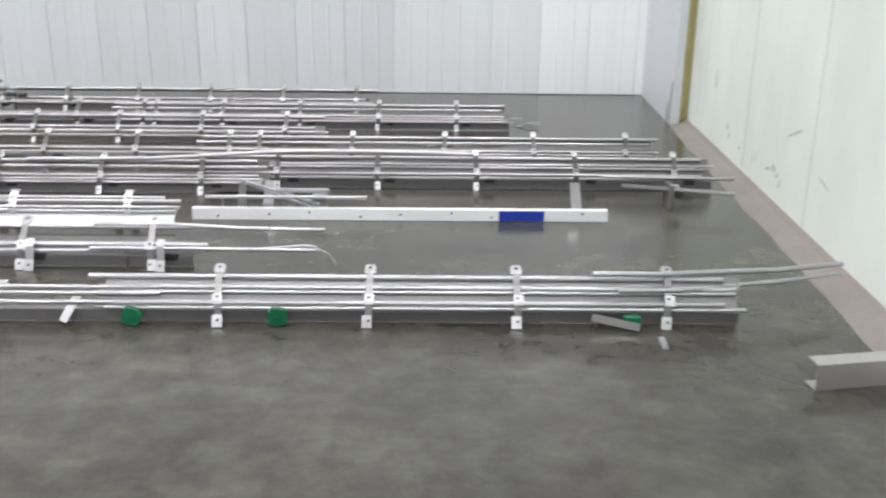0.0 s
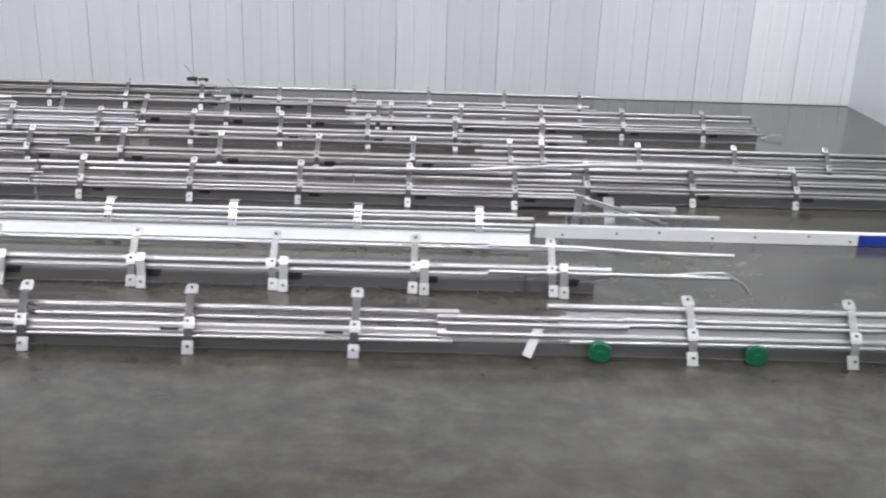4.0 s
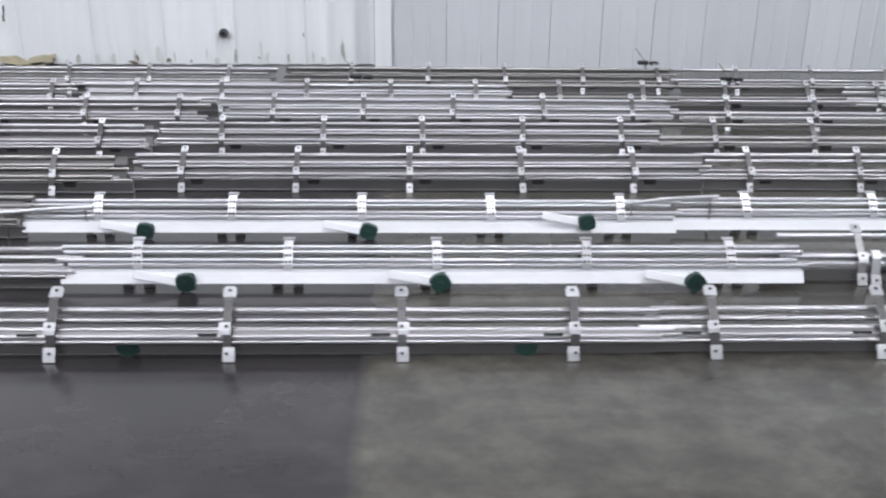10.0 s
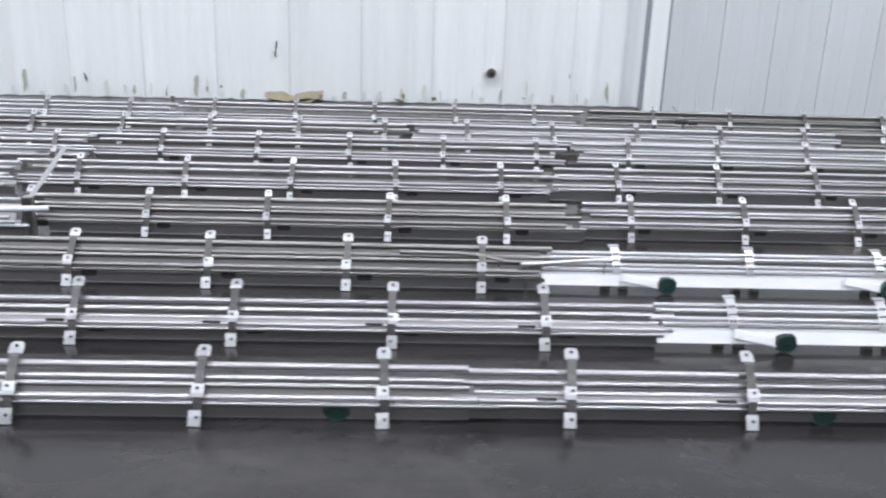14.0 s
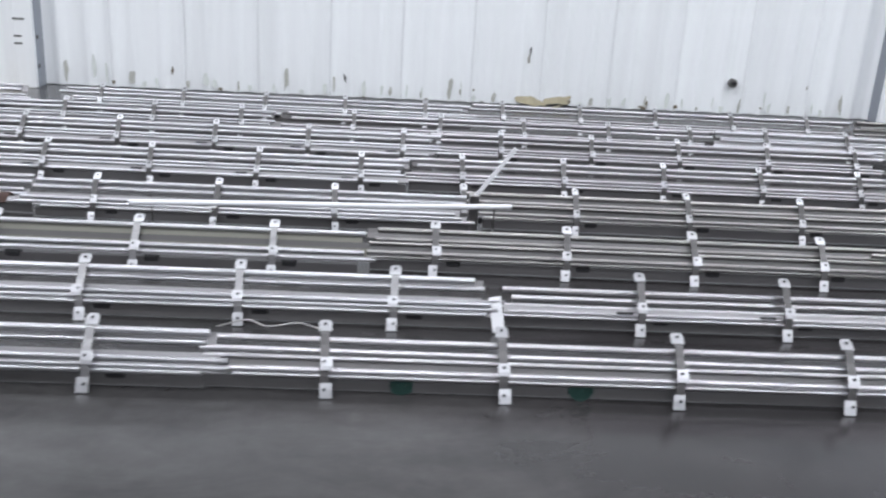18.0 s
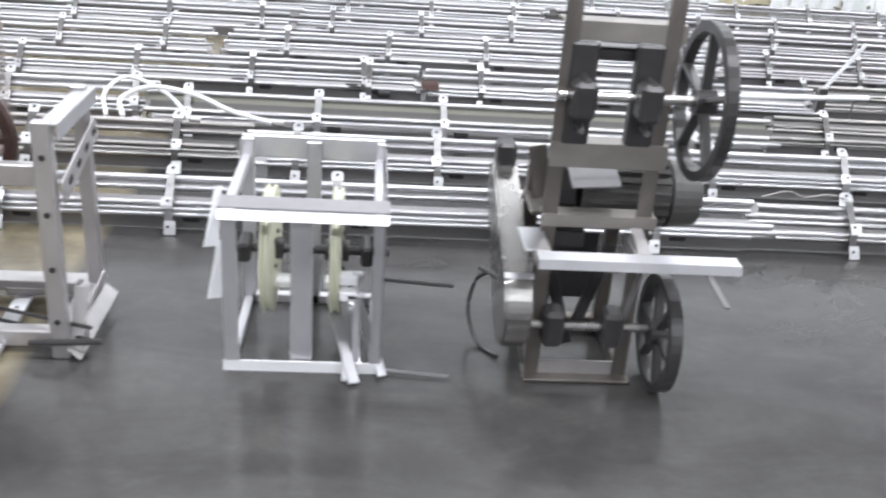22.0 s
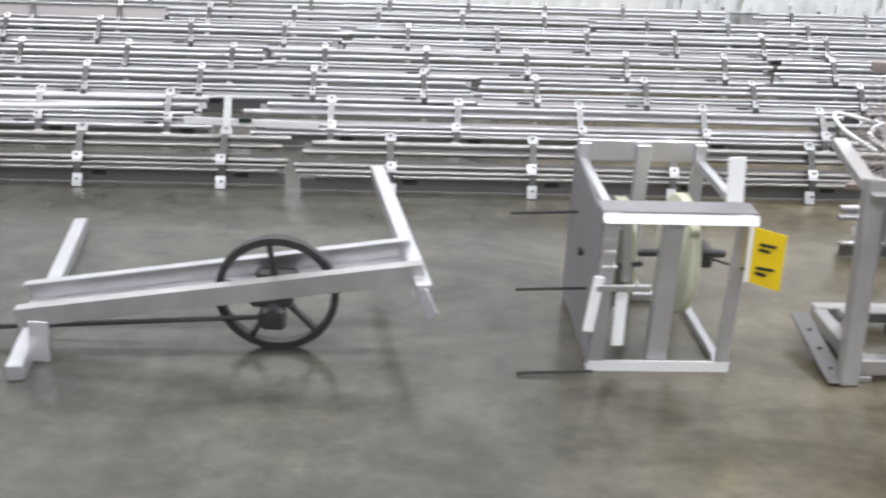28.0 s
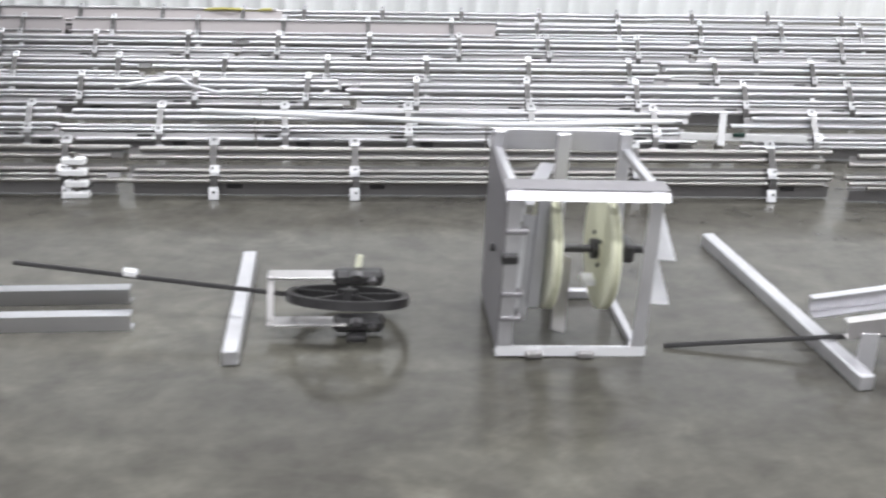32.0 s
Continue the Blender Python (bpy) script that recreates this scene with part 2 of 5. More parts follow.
# ---- mesh helpers ----
def mesh_of(name, bm, mat, smooth=False):
    me = bpy.data.meshes.new(name)
    bm.normal_update()
    if smooth:
        bmesh.ops.split_edges(bm, edges=[e for e in bm.edges if len(e.link_faces) == 2 and e.calc_face_angle(0.0) > 0.9])
    bm.to_mesh(me)
    bm.free()
    me.materials.append(mat)
    if smooth:
        for p in me.polygons:
            p.use_smooth = True
    return me


def part(name, data, mat, parent, label="", m=None, smooth=False):
    """Links a bmesh or a shared mesh as one object under a thing or a part."""
    me = data if isinstance(data, bpy.types.Mesh) else mesh_of(name, data, mat, smooth)
    ob = new(name, me)
    ob.parent = parent
    if m is not None:
        ob.matrix_basis = m
    return tagged(ob, label)


def empty(name, m, label="", category="", group="", kind=""):
    ob = new(name)
    ob.empty_display_size = 0.1
    ob.matrix_basis = m
    return tagged(ob, label, category, group, kind)


def box(bm, x0, x1, y0, y1, z0, z1, bevel=0.0):
    r = bmesh.ops.create_cube(bm, size=1, matrix=Matrix.Translation(((x0 + x1) / 2, (y0 + y1) / 2, (z0 + z1) / 2)) @ Matrix.Diagonal((x1 - x0, y1 - y0, z1 - z0, 1)))
    if bevel:
        edges = {e for v in r["verts"] for e in v.link_edges}
        bmesh.ops.bevel(bm, geom=list(edges), offset=bevel, segments=1, affect="EDGES", profile=0.5)
    return bm


def boxed(x0, x1, y0, y1, z0, z1, bevel=0.0):
    return box(bmesh.new(), x0, x1, y0, y1, z0, z1, bevel)


def bar(bm, a, b, w, h, up=(0, 0, 1), bevel=0.0):
    """A rectangular bar from a to b; w across, h along up."""
    a, b = Vector(a), Vector(b)
    d = (b - a).normalized()
    side = d.cross(Vector(up)).normalized()
    top = side.cross(d)
    m = Matrix((side, d, top)).transposed().to_4x4()
    m.translation = (a + b) / 2
    r = bmesh.ops.create_cube(bm, size=1, matrix=m @ Matrix.Diagonal((w, (b - a).length, h, 1)))
    if bevel:
        bmesh.ops.bevel(bm, geom=list({e for v in r["verts"] for e in v.link_edges}), offset=bevel, segments=1, affect="EDGES")
    return bm


def rod(bm, a, b, r, seg=10, r2=None):
    a, b = Vector(a), Vector(b)
    q = (b - a).to_track_quat("Z", "Y").to_matrix().to_4x4()
    q.translation = (a + b) / 2
    bmesh.ops.create_cone(bm, cap_ends=True, segments=seg, radius1=r, radius2=r if r2 is None else r2, depth=(b - a).length, matrix=q)
    return bm


def tube(points, r, seg=8):
    """A bent round bar through the points."""
    bm = bmesh.new()
    pts = [Vector(p) for p in points]
    rings = []
    for i, p in enumerate(pts):
        d = (pts[min(i + 1, len(pts) - 1)] - pts[max(i - 1, 0)]).normalized()
        u = d.cross(Vector((0, 0, 1)) if abs(d.z) < 0.9 else Vector((1, 0, 0))).normalized()
        v = u.cross(d)
        rings.append([bm.verts.new(p + r * (math.cos(2 * math.pi * k / seg) * u + math.sin(2 * math.pi * k / seg) * v)) for k in range(seg)])
    for a, b in zip(rings, rings[1:]):
        for k in range(seg):
            bm.faces.new((a[k], a[(k + 1) % seg], b[(k + 1) % seg], b[k]))
    bm.faces.new(rings[0][::-1])
    bm.faces.new(rings[-1])
    bmesh.ops.recalc_face_normals(bm, faces=bm.faces)
    return bm


def eased(points, n=6):
    """More points along a smooth curve through the given ones."""
    p = [Vector(q) for q in points]
    p = [2 * p[0] - p[1]] + p + [2 * p[-1] - p[-2]]
    out = []
    for k in range(1, len(p) - 2):
        for j in range(n):
            t = j / n
            out.append(0.5 * (2 * p[k] + (p[k + 1] - p[k - 1]) * t + (2 * p[k - 1] - 5 * p[k] + 4 * p[k + 1] - p[k + 2]) * t * t + (3 * p[k] - p[k - 1] - 3 * p[k + 1] + p[k + 2]) * t ** 3))
    return out + [p[-2]]


def strip(profile, x0, x1, thick):
    """A bent flat strip: a profile of (y, z) points swept from x0 to x1."""
    bm = bmesh.new()
    pts = [Vector((0, y, z)) for y, z in profile]
    rows = []
    for i, p in enumerate(pts):
        d = (pts[min(i + 1, len(pts) - 1)] - pts[max(i - 1, 0)]).normalized()
        nrm = Vector((0, -d.z, d.y)) * thick / 2
        rows.append([bm.verts.new((x, *(p + s * nrm).yz)) for x, s in ((x0, 1), (x1, 1), (x1, -1), (x0, -1))])
    for a, b in zip(rows, rows[1:]):
        for k in range(4):
            bm.faces.new((a[k], a[(k + 1) % 4], b[(k + 1) % 4], b[k]))
    bm.faces.new(rows[0][::-1])
    bm.faces.new(rows[-1])
    bmesh.ops.recalc_face_normals(bm, faces=bm.faces)
    return bm


def ring(bm, r0, r1, x0, x1, seg=40):
    """A ring round the x axis, with a square section."""
    vs = []
    for k in range(seg):
        a = 2 * math.pi * k / seg
        c, s = math.cos(a), math.sin(a)
        vs.append([bm.verts.new((x, r * c, r * s)) for x, r in ((x0, r0), (x1, r0), (x1, r1), (x0, r1))])
    for k in range(seg):
        a, b = vs[k], vs[(k + 1) % seg]
        for j in range(4):
            bm.faces.new((a[j], a[(j + 1) % 4], b[(j + 1) % 4], b[j]))
    bmesh.ops.recalc_face_normals(bm, faces=bm.faces)
    return bm


# ---- the hall ----
BACK_Y, RIGHT_X, LEFT_X, FRONT_Y = 8.89, 2.78, -24.0, -5.5
floor = tagged(new("floor", mesh_of("floor", boxed(LEFT_X - 0.2, RIGHT_X + 0.5, FRONT_Y - 0.2, BACK_Y + 0.45, -0.2, 0), FLOOR)), "worn grey sealed concrete warehouse floor with stains", "floor", kind="structure")
ceiling = tagged(new("ceiling", mesh_of("ceiling", boxed(LEFT_X - 0.2, RIGHT_X + 0.5, FRONT_Y - 0.2, BACK_Y + 0.45, CEILING_Z, CEILING_Z + 0.15), CEILING)), "unseen grey ceiling, darkened to cut bounce light", "ceiling", kind="structure")
for k, y in enumerate(LAMP_Y):
    for x in LAMP_X:
        lamp = bpy.data.lights.new("strip_light", "AREA")
        lamp.shape, lamp.size, lamp.size_y, lamp.energy = "RECTANGLE", 4.7, 0.3, LAMP_POWER
        lamp.color = (0.985, 0.985, 0.985)
        ob = new("strip_light", lamp)
        ob.location = (x, y, CEILING_Z - 0.12)

BAY_RIGHT, BAY_LEFT, LEFT_Y = -5.29, -12.68, 8.66


def bay_y(x):
    """The face of the white bay, which is set back behind its two posts and runs a little askew."""
    return 9.1 - 0.033 * (BAY_RIGHT - x)


wall_back = tagged(new("wall_back", mesh_of("wall_back", boxed(LEFT_X - 0.2, RIGHT_X + 0.5, BACK_Y + 0.27, BACK_Y + 0.45, 0, CEILING_Z), SEAM)), "back wall clad in ribbed white and grey metal panels", "wall", kind="structure")
wall_left = tagged(new("wall_left", mesh_of("wall_left", boxed(LEFT_X - 0.2, LEFT_X, FRONT_Y, BACK_Y, 0, CEILING_Z), WALL_UNSEEN)), "unseen grey end wall, darkened to cut bounce light", "wall", kind="structure")
wall_front = tagged(new("wall_front", mesh_of("wall_front", boxed(LEFT_X, RIGHT_X, FRONT_Y - 0.2, FRONT_Y, 0, CEILING_Z), WALL_UNSEEN)), "unseen grey long wall, darkened to cut bounce light", "wall", kind="structure")
JAMB_Y = 7.72
wall_right = tagged(new("wall_right", mesh_of("wall_right", boxed(RIGHT_X, RIGHT_X + 0.2, FRONT_Y, JAMB_Y, 0, CEILING_Z), WALL_SIDE)), "pale greenish painted side wall with scuffs", "wall", kind="structure")
wall_right.matrix_basis = Matrix.Translation((RIGHT_X + 0.025, JAMB_Y, 0)) @ Matrix.Rotation(radians(-2.7), 4, "Z") @ Matrix.Translation((-RIGHT_X, -JAMB_Y, 0))
wall_return = tagged(new("wall_return", mesh_of("wall_return", boxed(0.0, 0.07, -1.4, 0.0, 0, CEILING_Z), WALL_GREY)), "white panelled return wall beside the corner", "wall", kind="structure")
wall_return.matrix_basis = pose(2.715, BACK_Y + 0.004, 0, 0, 0, -2.6)


def panel_mesh(width, mat, ribs, wide=0.016, deep=0.007):
    """A wall panel with raised ribs along its height; its joints are the gaps between panels."""
    bm = bmesh.new()
    box(bm, 0.0025, width - 0.0025, 0.0, 0.022, 0.006, CEILING_Z - 0.01)
    for r in ribs:
        prof = [(r - wide, 0.0), (r - wide * 0.5, -deep), (r + wide * 0.5, -deep), (r + wide, 0.0)]
        vs = [[bm.verts.new((x, y, z)) for x, y in prof] for z in (0.02, CEILING_Z - 0.012)]
        for a, b in zip(range(3), range(1, 4)):
            bm.faces.new((vs[0][a], vs[0][b], vs[1][b], vs[1][a]))
    bmesh.ops.recalc_face_normals(bm, faces=bm.faces)
    return mesh_of("panel", bm, mat)


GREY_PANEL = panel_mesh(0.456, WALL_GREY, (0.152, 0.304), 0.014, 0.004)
HALF_LIT_PANEL = panel_mesh(0.456, WALL_GREY_LIT, (0.152, 0.304), 0.014, 0.004)
LIT_PANEL = panel_mesh(0.456, WALL_WHITE, (0.152, 0.304), 0.014, 0.004)

def wavy_panel(width, mat, waves=3, deep=0.03, cols=42):
    """A corrugated wall panel with soft upright waves, closed at its back."""
    bm = bmesh.new()
    rows = []
    for z in (0.006, CEILING_Z - 0.012):
        front = [bm.verts.new((0.0015 + (width - 0.003) * k / cols, -deep * (0.5 + 0.5 * math.cos(2 * math.pi * waves * (k / cols + 0.03 * math.sin(2 * math.pi * k / cols)))) ** 2, z)) for k in range(cols + 1)]
        rows.append([bm.verts.new((0.0015, 0.009, z))] + front + [bm.verts.new((width - 0.0015, 0.009, z))])
    n = cols + 3
    for k in range(n):
        bm.faces.new((rows[0][k], rows[0][(k + 1) % n], rows[1][(k + 1) % n], rows[1][k]))
    bmesh.ops.recalc_face_normals(bm, faces=bm.faces)
    return mesh_of("panel", bm, mat)


WHITE_PANEL = wavy_panel(0.62, WALL_WHITE)
# Panels step paler with x, their colour holding the brighter light at the corner.
x = -5.12
while x < RIGHT_X - 0.1:
    part("panel", LIT_PANEL if x > 1.5 else HALF_LIT_PANEL if x > 0.2 else GREY_PANEL, None, wall_back, m=pose(x, BACK_Y, 0))
    x += 0.456
part("lining", boxed(BAY_RIGHT + 0.03, RIGHT_X + 0.5, BACK_Y + 0.022, BACK_Y + 0.27, 0, CEILING_Z), SEAM, wall_back)
part("lining", boxed(LEFT_X - 0.2, BAY_LEFT - 0.03, LEFT_Y + 0.03, BACK_Y + 0.27, 0, CEILING_Z), SEAM, wall_back)
turn = math.degrees(math.atan(0.033))
x = BAY_RIGHT - 0.62
while x > BAY_LEFT - 0.55:
    part("panel", WHITE_PANEL, None, wall_back, m=pose(x, bay_y(x), 0, 0, 0, turn))
    x -= 0.62
x = BAY_LEFT - 0.14 - 0.62
while x > LEFT_X:
    part("panel", WHITE_PANEL, None, wall_back, m=pose(x, LEFT_Y + 0.02, 0))
    x -= 0.62
for x0, x1, y in ((BAY_RIGHT, -5.145, BACK_Y), (BAY_LEFT - 0.15, BAY_LEFT, LEFT_Y)):
    part("post", boxed(x0, x1, y - 0.02, BACK_Y + 0.269, 0, CEILING_Z - 0.02, 0.006), WALL_WHITE, wall_back, "white boxed wall post")
# Grey facings carry the shade of the posts' recessed sides in their colour.
part("reveal", boxed(BAY_RIGHT - 0.006, BAY_RIGHT, BACK_Y + 0.03, bay_y(BAY_RIGHT) + 0.02, 0, CEILING_Z - 0.02), REVEAL_SHADE, wall_back, "grey facing for the shaded post side in the reveal")
part("reveal", boxed(BAY_LEFT, BAY_LEFT + 0.006, LEFT_Y + 0.03, bay_y(BAY_LEFT) + 0.02, 0, CEILING_Z - 0.02), REVEAL_SHADE, wall_back, "grey facing for the shaded post side in the reveal")
for z in (0.36, 0.42, 0.56):
    part("hinge", boxed(BAY_LEFT - 0.155, BAY_LEFT - 0.06 - 0.03 * (z < 0.5), LEFT_Y - 0.024, LEFT_Y - 0.02, z, z + 0.014), SCRATCH, wall_back, "thin dark hinge")
for z in (0.16, 0.4):
    part("catch", boxed(BAY_LEFT - 0.002, BAY_LEFT + 0.008, LEFT_Y + 0.03, LEFT_Y + 0.08, z, z + 0.03), SCRATCH, wall_back, "small dark catch")

edge = random.Random(3)
bm = bmesh.new()
rows = []
for k in range(61):
    y = FRONT_Y + (JAMB_Y - FRONT_Y) * k / 60
    out = 0.165 + edge.uniform(-0.012, 0.012)
    rows.append([bm.verts.new((RIGHT_X + dx, y, z)) for dx, z in ((-out, 0.0005), (-0.1, 0.012 + edge.uniform(-0.002, 0.002)), (-0.03, 0.026), (0.0, 0.05), (0.0, -0.01))])
for a, b in zip(rows, rows[1:]):
    for k in range(5):
        bm.faces.new((a[k], a[(k + 1) % 5], b[(k + 1) % 5], b[k]))
bm.faces.new(rows[0])
bm.faces.new(rows[-1])
bmesh.ops.recalc_face_normals(bm, faces=bm.faces)
kerb = tagged(new("kerb", mesh_of("kerb", bm, KERB)), "rough pinkish concrete kerb sloping up to the side wall", "kerb", kind="structure")
kerb.matrix_basis = wall_right.matrix_basis.copy()
tagged(new("trim", mesh_of("trim", boxed(RIGHT_X - 0.055, RIGHT_X + 0.03, JAMB_Y - 0.16, JAMB_Y + 0.025, 0, CEILING_Z, 0.006), FOAM)), "yellowed sealant strip between the wall panels", "trim", kind="structure")

# ---- rail sections ----
SPACING, LENGTH = 0.61, 3.05
SPAN = LENGTH / 2
RAIL = {r: mesh_of("rail", rod(bmesh.new(), (-SPAN, 0, 0), (SPAN, 0, 0), r, 12), STEEL, True) for r in (0.0125, 0.0105, 0.009)}
RAIL_DULL = {r: mesh_of("rail", rod(bmesh.new(), (-SPAN, 0, 0), (SPAN, 0, 0), r, 12), STEEL_DULL, True) for r in (0.0125, 0.0105, 0.009)}
RAIL_BRIGHT = {r: mesh_of("rail", rod(bmesh.new(), (-SPAN, 0, 0), (SPAN, 0, 0), r, 12), ALUMINIUM, True) for r in (0.0125, 0.0105, 0.009)}


def strip_mesh(name, profile, mat, half=0.024, thick=0.006, round_top=False):
    bm = strip(profile, -half, half, thick)
    bmesh.ops.bevel(bm, geom=[e for e in bm.edges if abs(e.verts[0].co.x - e.verts[1].co.x) < 1e-6], offset=0.0012, segments=1, affect="EDGES")
    if round_top:
        top = max(v.co.z for v in bm.verts)
        for v in bm.verts:
            if v.co.z > top - 0.008:
                v.co.x *= 0.72
    return mesh_of(name, bm, mat)


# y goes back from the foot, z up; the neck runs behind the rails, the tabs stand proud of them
SHADED_BRACKET = strip_mesh("bracket", ((-0.003, 0.046), (0.0, 0.08), (0.006, 0.108), (0.042, 0.151), (0.062, 0.168), (0.086, 0.203), (0.107, 0.207)), NECK_SHADED, 0.0155, 0.004)
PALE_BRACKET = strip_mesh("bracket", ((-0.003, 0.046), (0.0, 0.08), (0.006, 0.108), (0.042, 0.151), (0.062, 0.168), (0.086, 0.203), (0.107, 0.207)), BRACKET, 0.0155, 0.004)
TOP_TAB = strip_mesh("top_tab", ((0.1, 0.207), (0.112, 0.213), (0.13, 0.2255), (0.139, 0.232)), PLATE, 0.023, 0.005, True)
MID_TAB = strip_mesh("mid_tab", ((-0.002, 0.102), (0.004, 0.115), (0.024, 0.14)), PLATE, 0.021, 0.004)
FOOT_TAB = strip_mesh("foot_tab", ((-0.03, 0.003), (-0.018, 0.03), (-0.006, 0.052)), PLATE, 0.021, 0.005)
TWIN_BRACKET = strip_mesh("twin_bracket", ((-0.014, 0.05), (-0.004, 0.09), (0.004, 0.12), (0.03, 0.15)), PLATE, 0.019, 0.004)
WHITE_BRACKET = strip_mesh("bracket", ((0.02, 0.088), (0.027, 0.11), (0.037, 0.129), (0.059, 0.16), (0.073, 0.18), (0.1, 0.194)), ALUMINIUM, 0.02, 0.004)
WHITE_LIP = strip_mesh("lip", ((0.098, 0.197), (0.118, 0.2)), ALUMINIUM, 0.024)


def channel_mesh(mat, h=0.05, d=0.03):
    bm = strip(((d, 0.0), (0.0, 0.0), (0.0, h), (d, h)), -SPAN, SPAN, 0.004)
    return mesh_of("channel", bm, mat)


GREY_CHANNEL = channel_mesh(CHANNEL, 0.046)
WHITE_CHANNEL = mesh_of("channel", strip(((0.04, 0.002), (0.0, 0.0), (0.024, 0.042), (0.055, 0.044)), -SPAN, SPAN, 0.004), WHITE_BAR)
WEB = {}
WEB_PALE = {}
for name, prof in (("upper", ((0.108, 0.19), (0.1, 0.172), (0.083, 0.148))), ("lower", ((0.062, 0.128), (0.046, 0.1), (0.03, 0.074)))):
    WEB[name] = mesh_of("web", strip(prof, -SPAN, SPAN, 0.003), WEB_SHADED)
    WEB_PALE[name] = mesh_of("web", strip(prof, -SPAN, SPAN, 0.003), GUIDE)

WEB_OLIVE = {name: mesh_of("web", strip(prof, -SPAN, SPAN, 0.003), WEB_SHADED if name == "middle" else OLIVE) for name, prof in (("upper", ((0.104, 0.186), (0.097, 0.166), (0.084, 0.15))), ("middle", ((0.078, 0.152), (0.062, 0.128))), ("lower", ((0.062, 0.128), (0.046, 0.1), (0.03, 0.074))))}
GUIDE_STRIP = mesh_of("guide_strip", strip(((0.028, 0.1), (0.014, 0.076)), -SPAN, SPAN, 0.003), GUIDE)


TRAY_SHEET = mesh_of("tray_sheet", strip(((0.108, 0.198), (0.09, 0.168), (0.03, 0.078), (0.02, 0.05)), -SPAN, SPAN, 0.003), TRAY)


def hole_mesh(r=0.006):
    return mesh_of("bolt_hole", rod(bmesh.new(), (0, -0.0012, 0), (0, 0.0012, 0), r, 10), DARK)


HOLE = hole_mesh()
ROLLER = mesh_of("roller", boxed(-0.036, 0.036, -0.02, 0.03, -0.018, 0.02, 0.009), BLACK)
FOOT = mesh_of("foot", boxed(-0.02, 0.02, 0.03, 0.06, 0.0, 0.062, 0.003), CHANNEL)


def wheel_mesh(mat):
    bm = bmesh.new()
    ring(bm, 0.011, 0.04, -0.014, 0.014, 20)
    for k in range(4):
        a = 0.4 + k * math.pi / 2
        bar(bm, (0, 0.03 * math.cos(a), 0.03 * math.sin(a)), (0, 0.045 * math.cos(a), 0.045 * math.sin(a)), 0.026, 0.03, (1, 0, 0), 0.004)
    bmesh.ops.rotate(bm, verts=bm.verts, matrix=Matrix.Rotation(math.pi / 2, 3, "Z"))
    rod(bm, (0, -0.02, 0), (0, 0.016, 0), 0.012, 10)
    return mesh_of("wheel", bm, mat)


WHEEL = wheel_mesh(GREEN_SHADED)
BRIGHT_WHEEL = wheel_mesh(BRIGHT_GREEN)
SLOT = mesh_of("slot", boxed(-0.034, 0.034, -0.001, 0.001, -0.006, 0.006), DARK)
ARM = mesh_of("arm", boxed(-0.2, 0.0, -0.004, 0.004, -0.02, 0.02, 0.003), WHITE_BAR)
GREY_RAILS = {
    "one": ((0.098, 0.187, 0.0125), (0.07, 0.15, 0.0105), (0.05, 0.136, 0.009), (0.02, 0.098, 0.0105), (0.012, 0.077, 0.009)),
    "two": ((0.1, 0.19, 0.0125), (0.086, 0.156, 0.0125), (0.035, 0.1115, 0.0105), (0.02, 0.092, 0.009), (0.014, 0.072, 0.0105)),
    "low": ((0.1, 0.15, 0.0125), (0.08, 0.12, 0.0125), (0.04, 0.1, 0.0105), (0.022, 0.081, 0.009), (0.014, 0.063, 0.0105)),
    "mid": ((0.098, 0.172, 0.0125), (0.07, 0.14, 0.0105), (0.05, 0.122, 0.009), (0.02, 0.09, 0.0105), (0.012, 0.07, 0.009)),
    "full": ((0.1, 0.19, 0.0125), (0.082, 0.162, 0.0125), (0.048, 0.13, 0.0105), (0.034, 0.112, 0.009), (0.014, 0.074, 0.0105)),
    "tray": ((0.104, 0.206, 0.009), (0.052, 0.122, 0.009)),
    "strap": ((0.1, 0.19, 0.0125), (0.04, 0.115, 0.0125), (0.02, 0.088, 0.009)),
    "three": ((0.1, 0.19, 0.0125), (0.04, 0.115, 0.0125), (0.02, 0.088, 0.009)),
}
WHITE_RAILS = ((0.085, 0.166, 0.0105), (0.072, 0.148, 0.0105), (0.05, 0.118, 0.0105), (0.04, 0.1, 0.0105))
rng = random.Random(7)


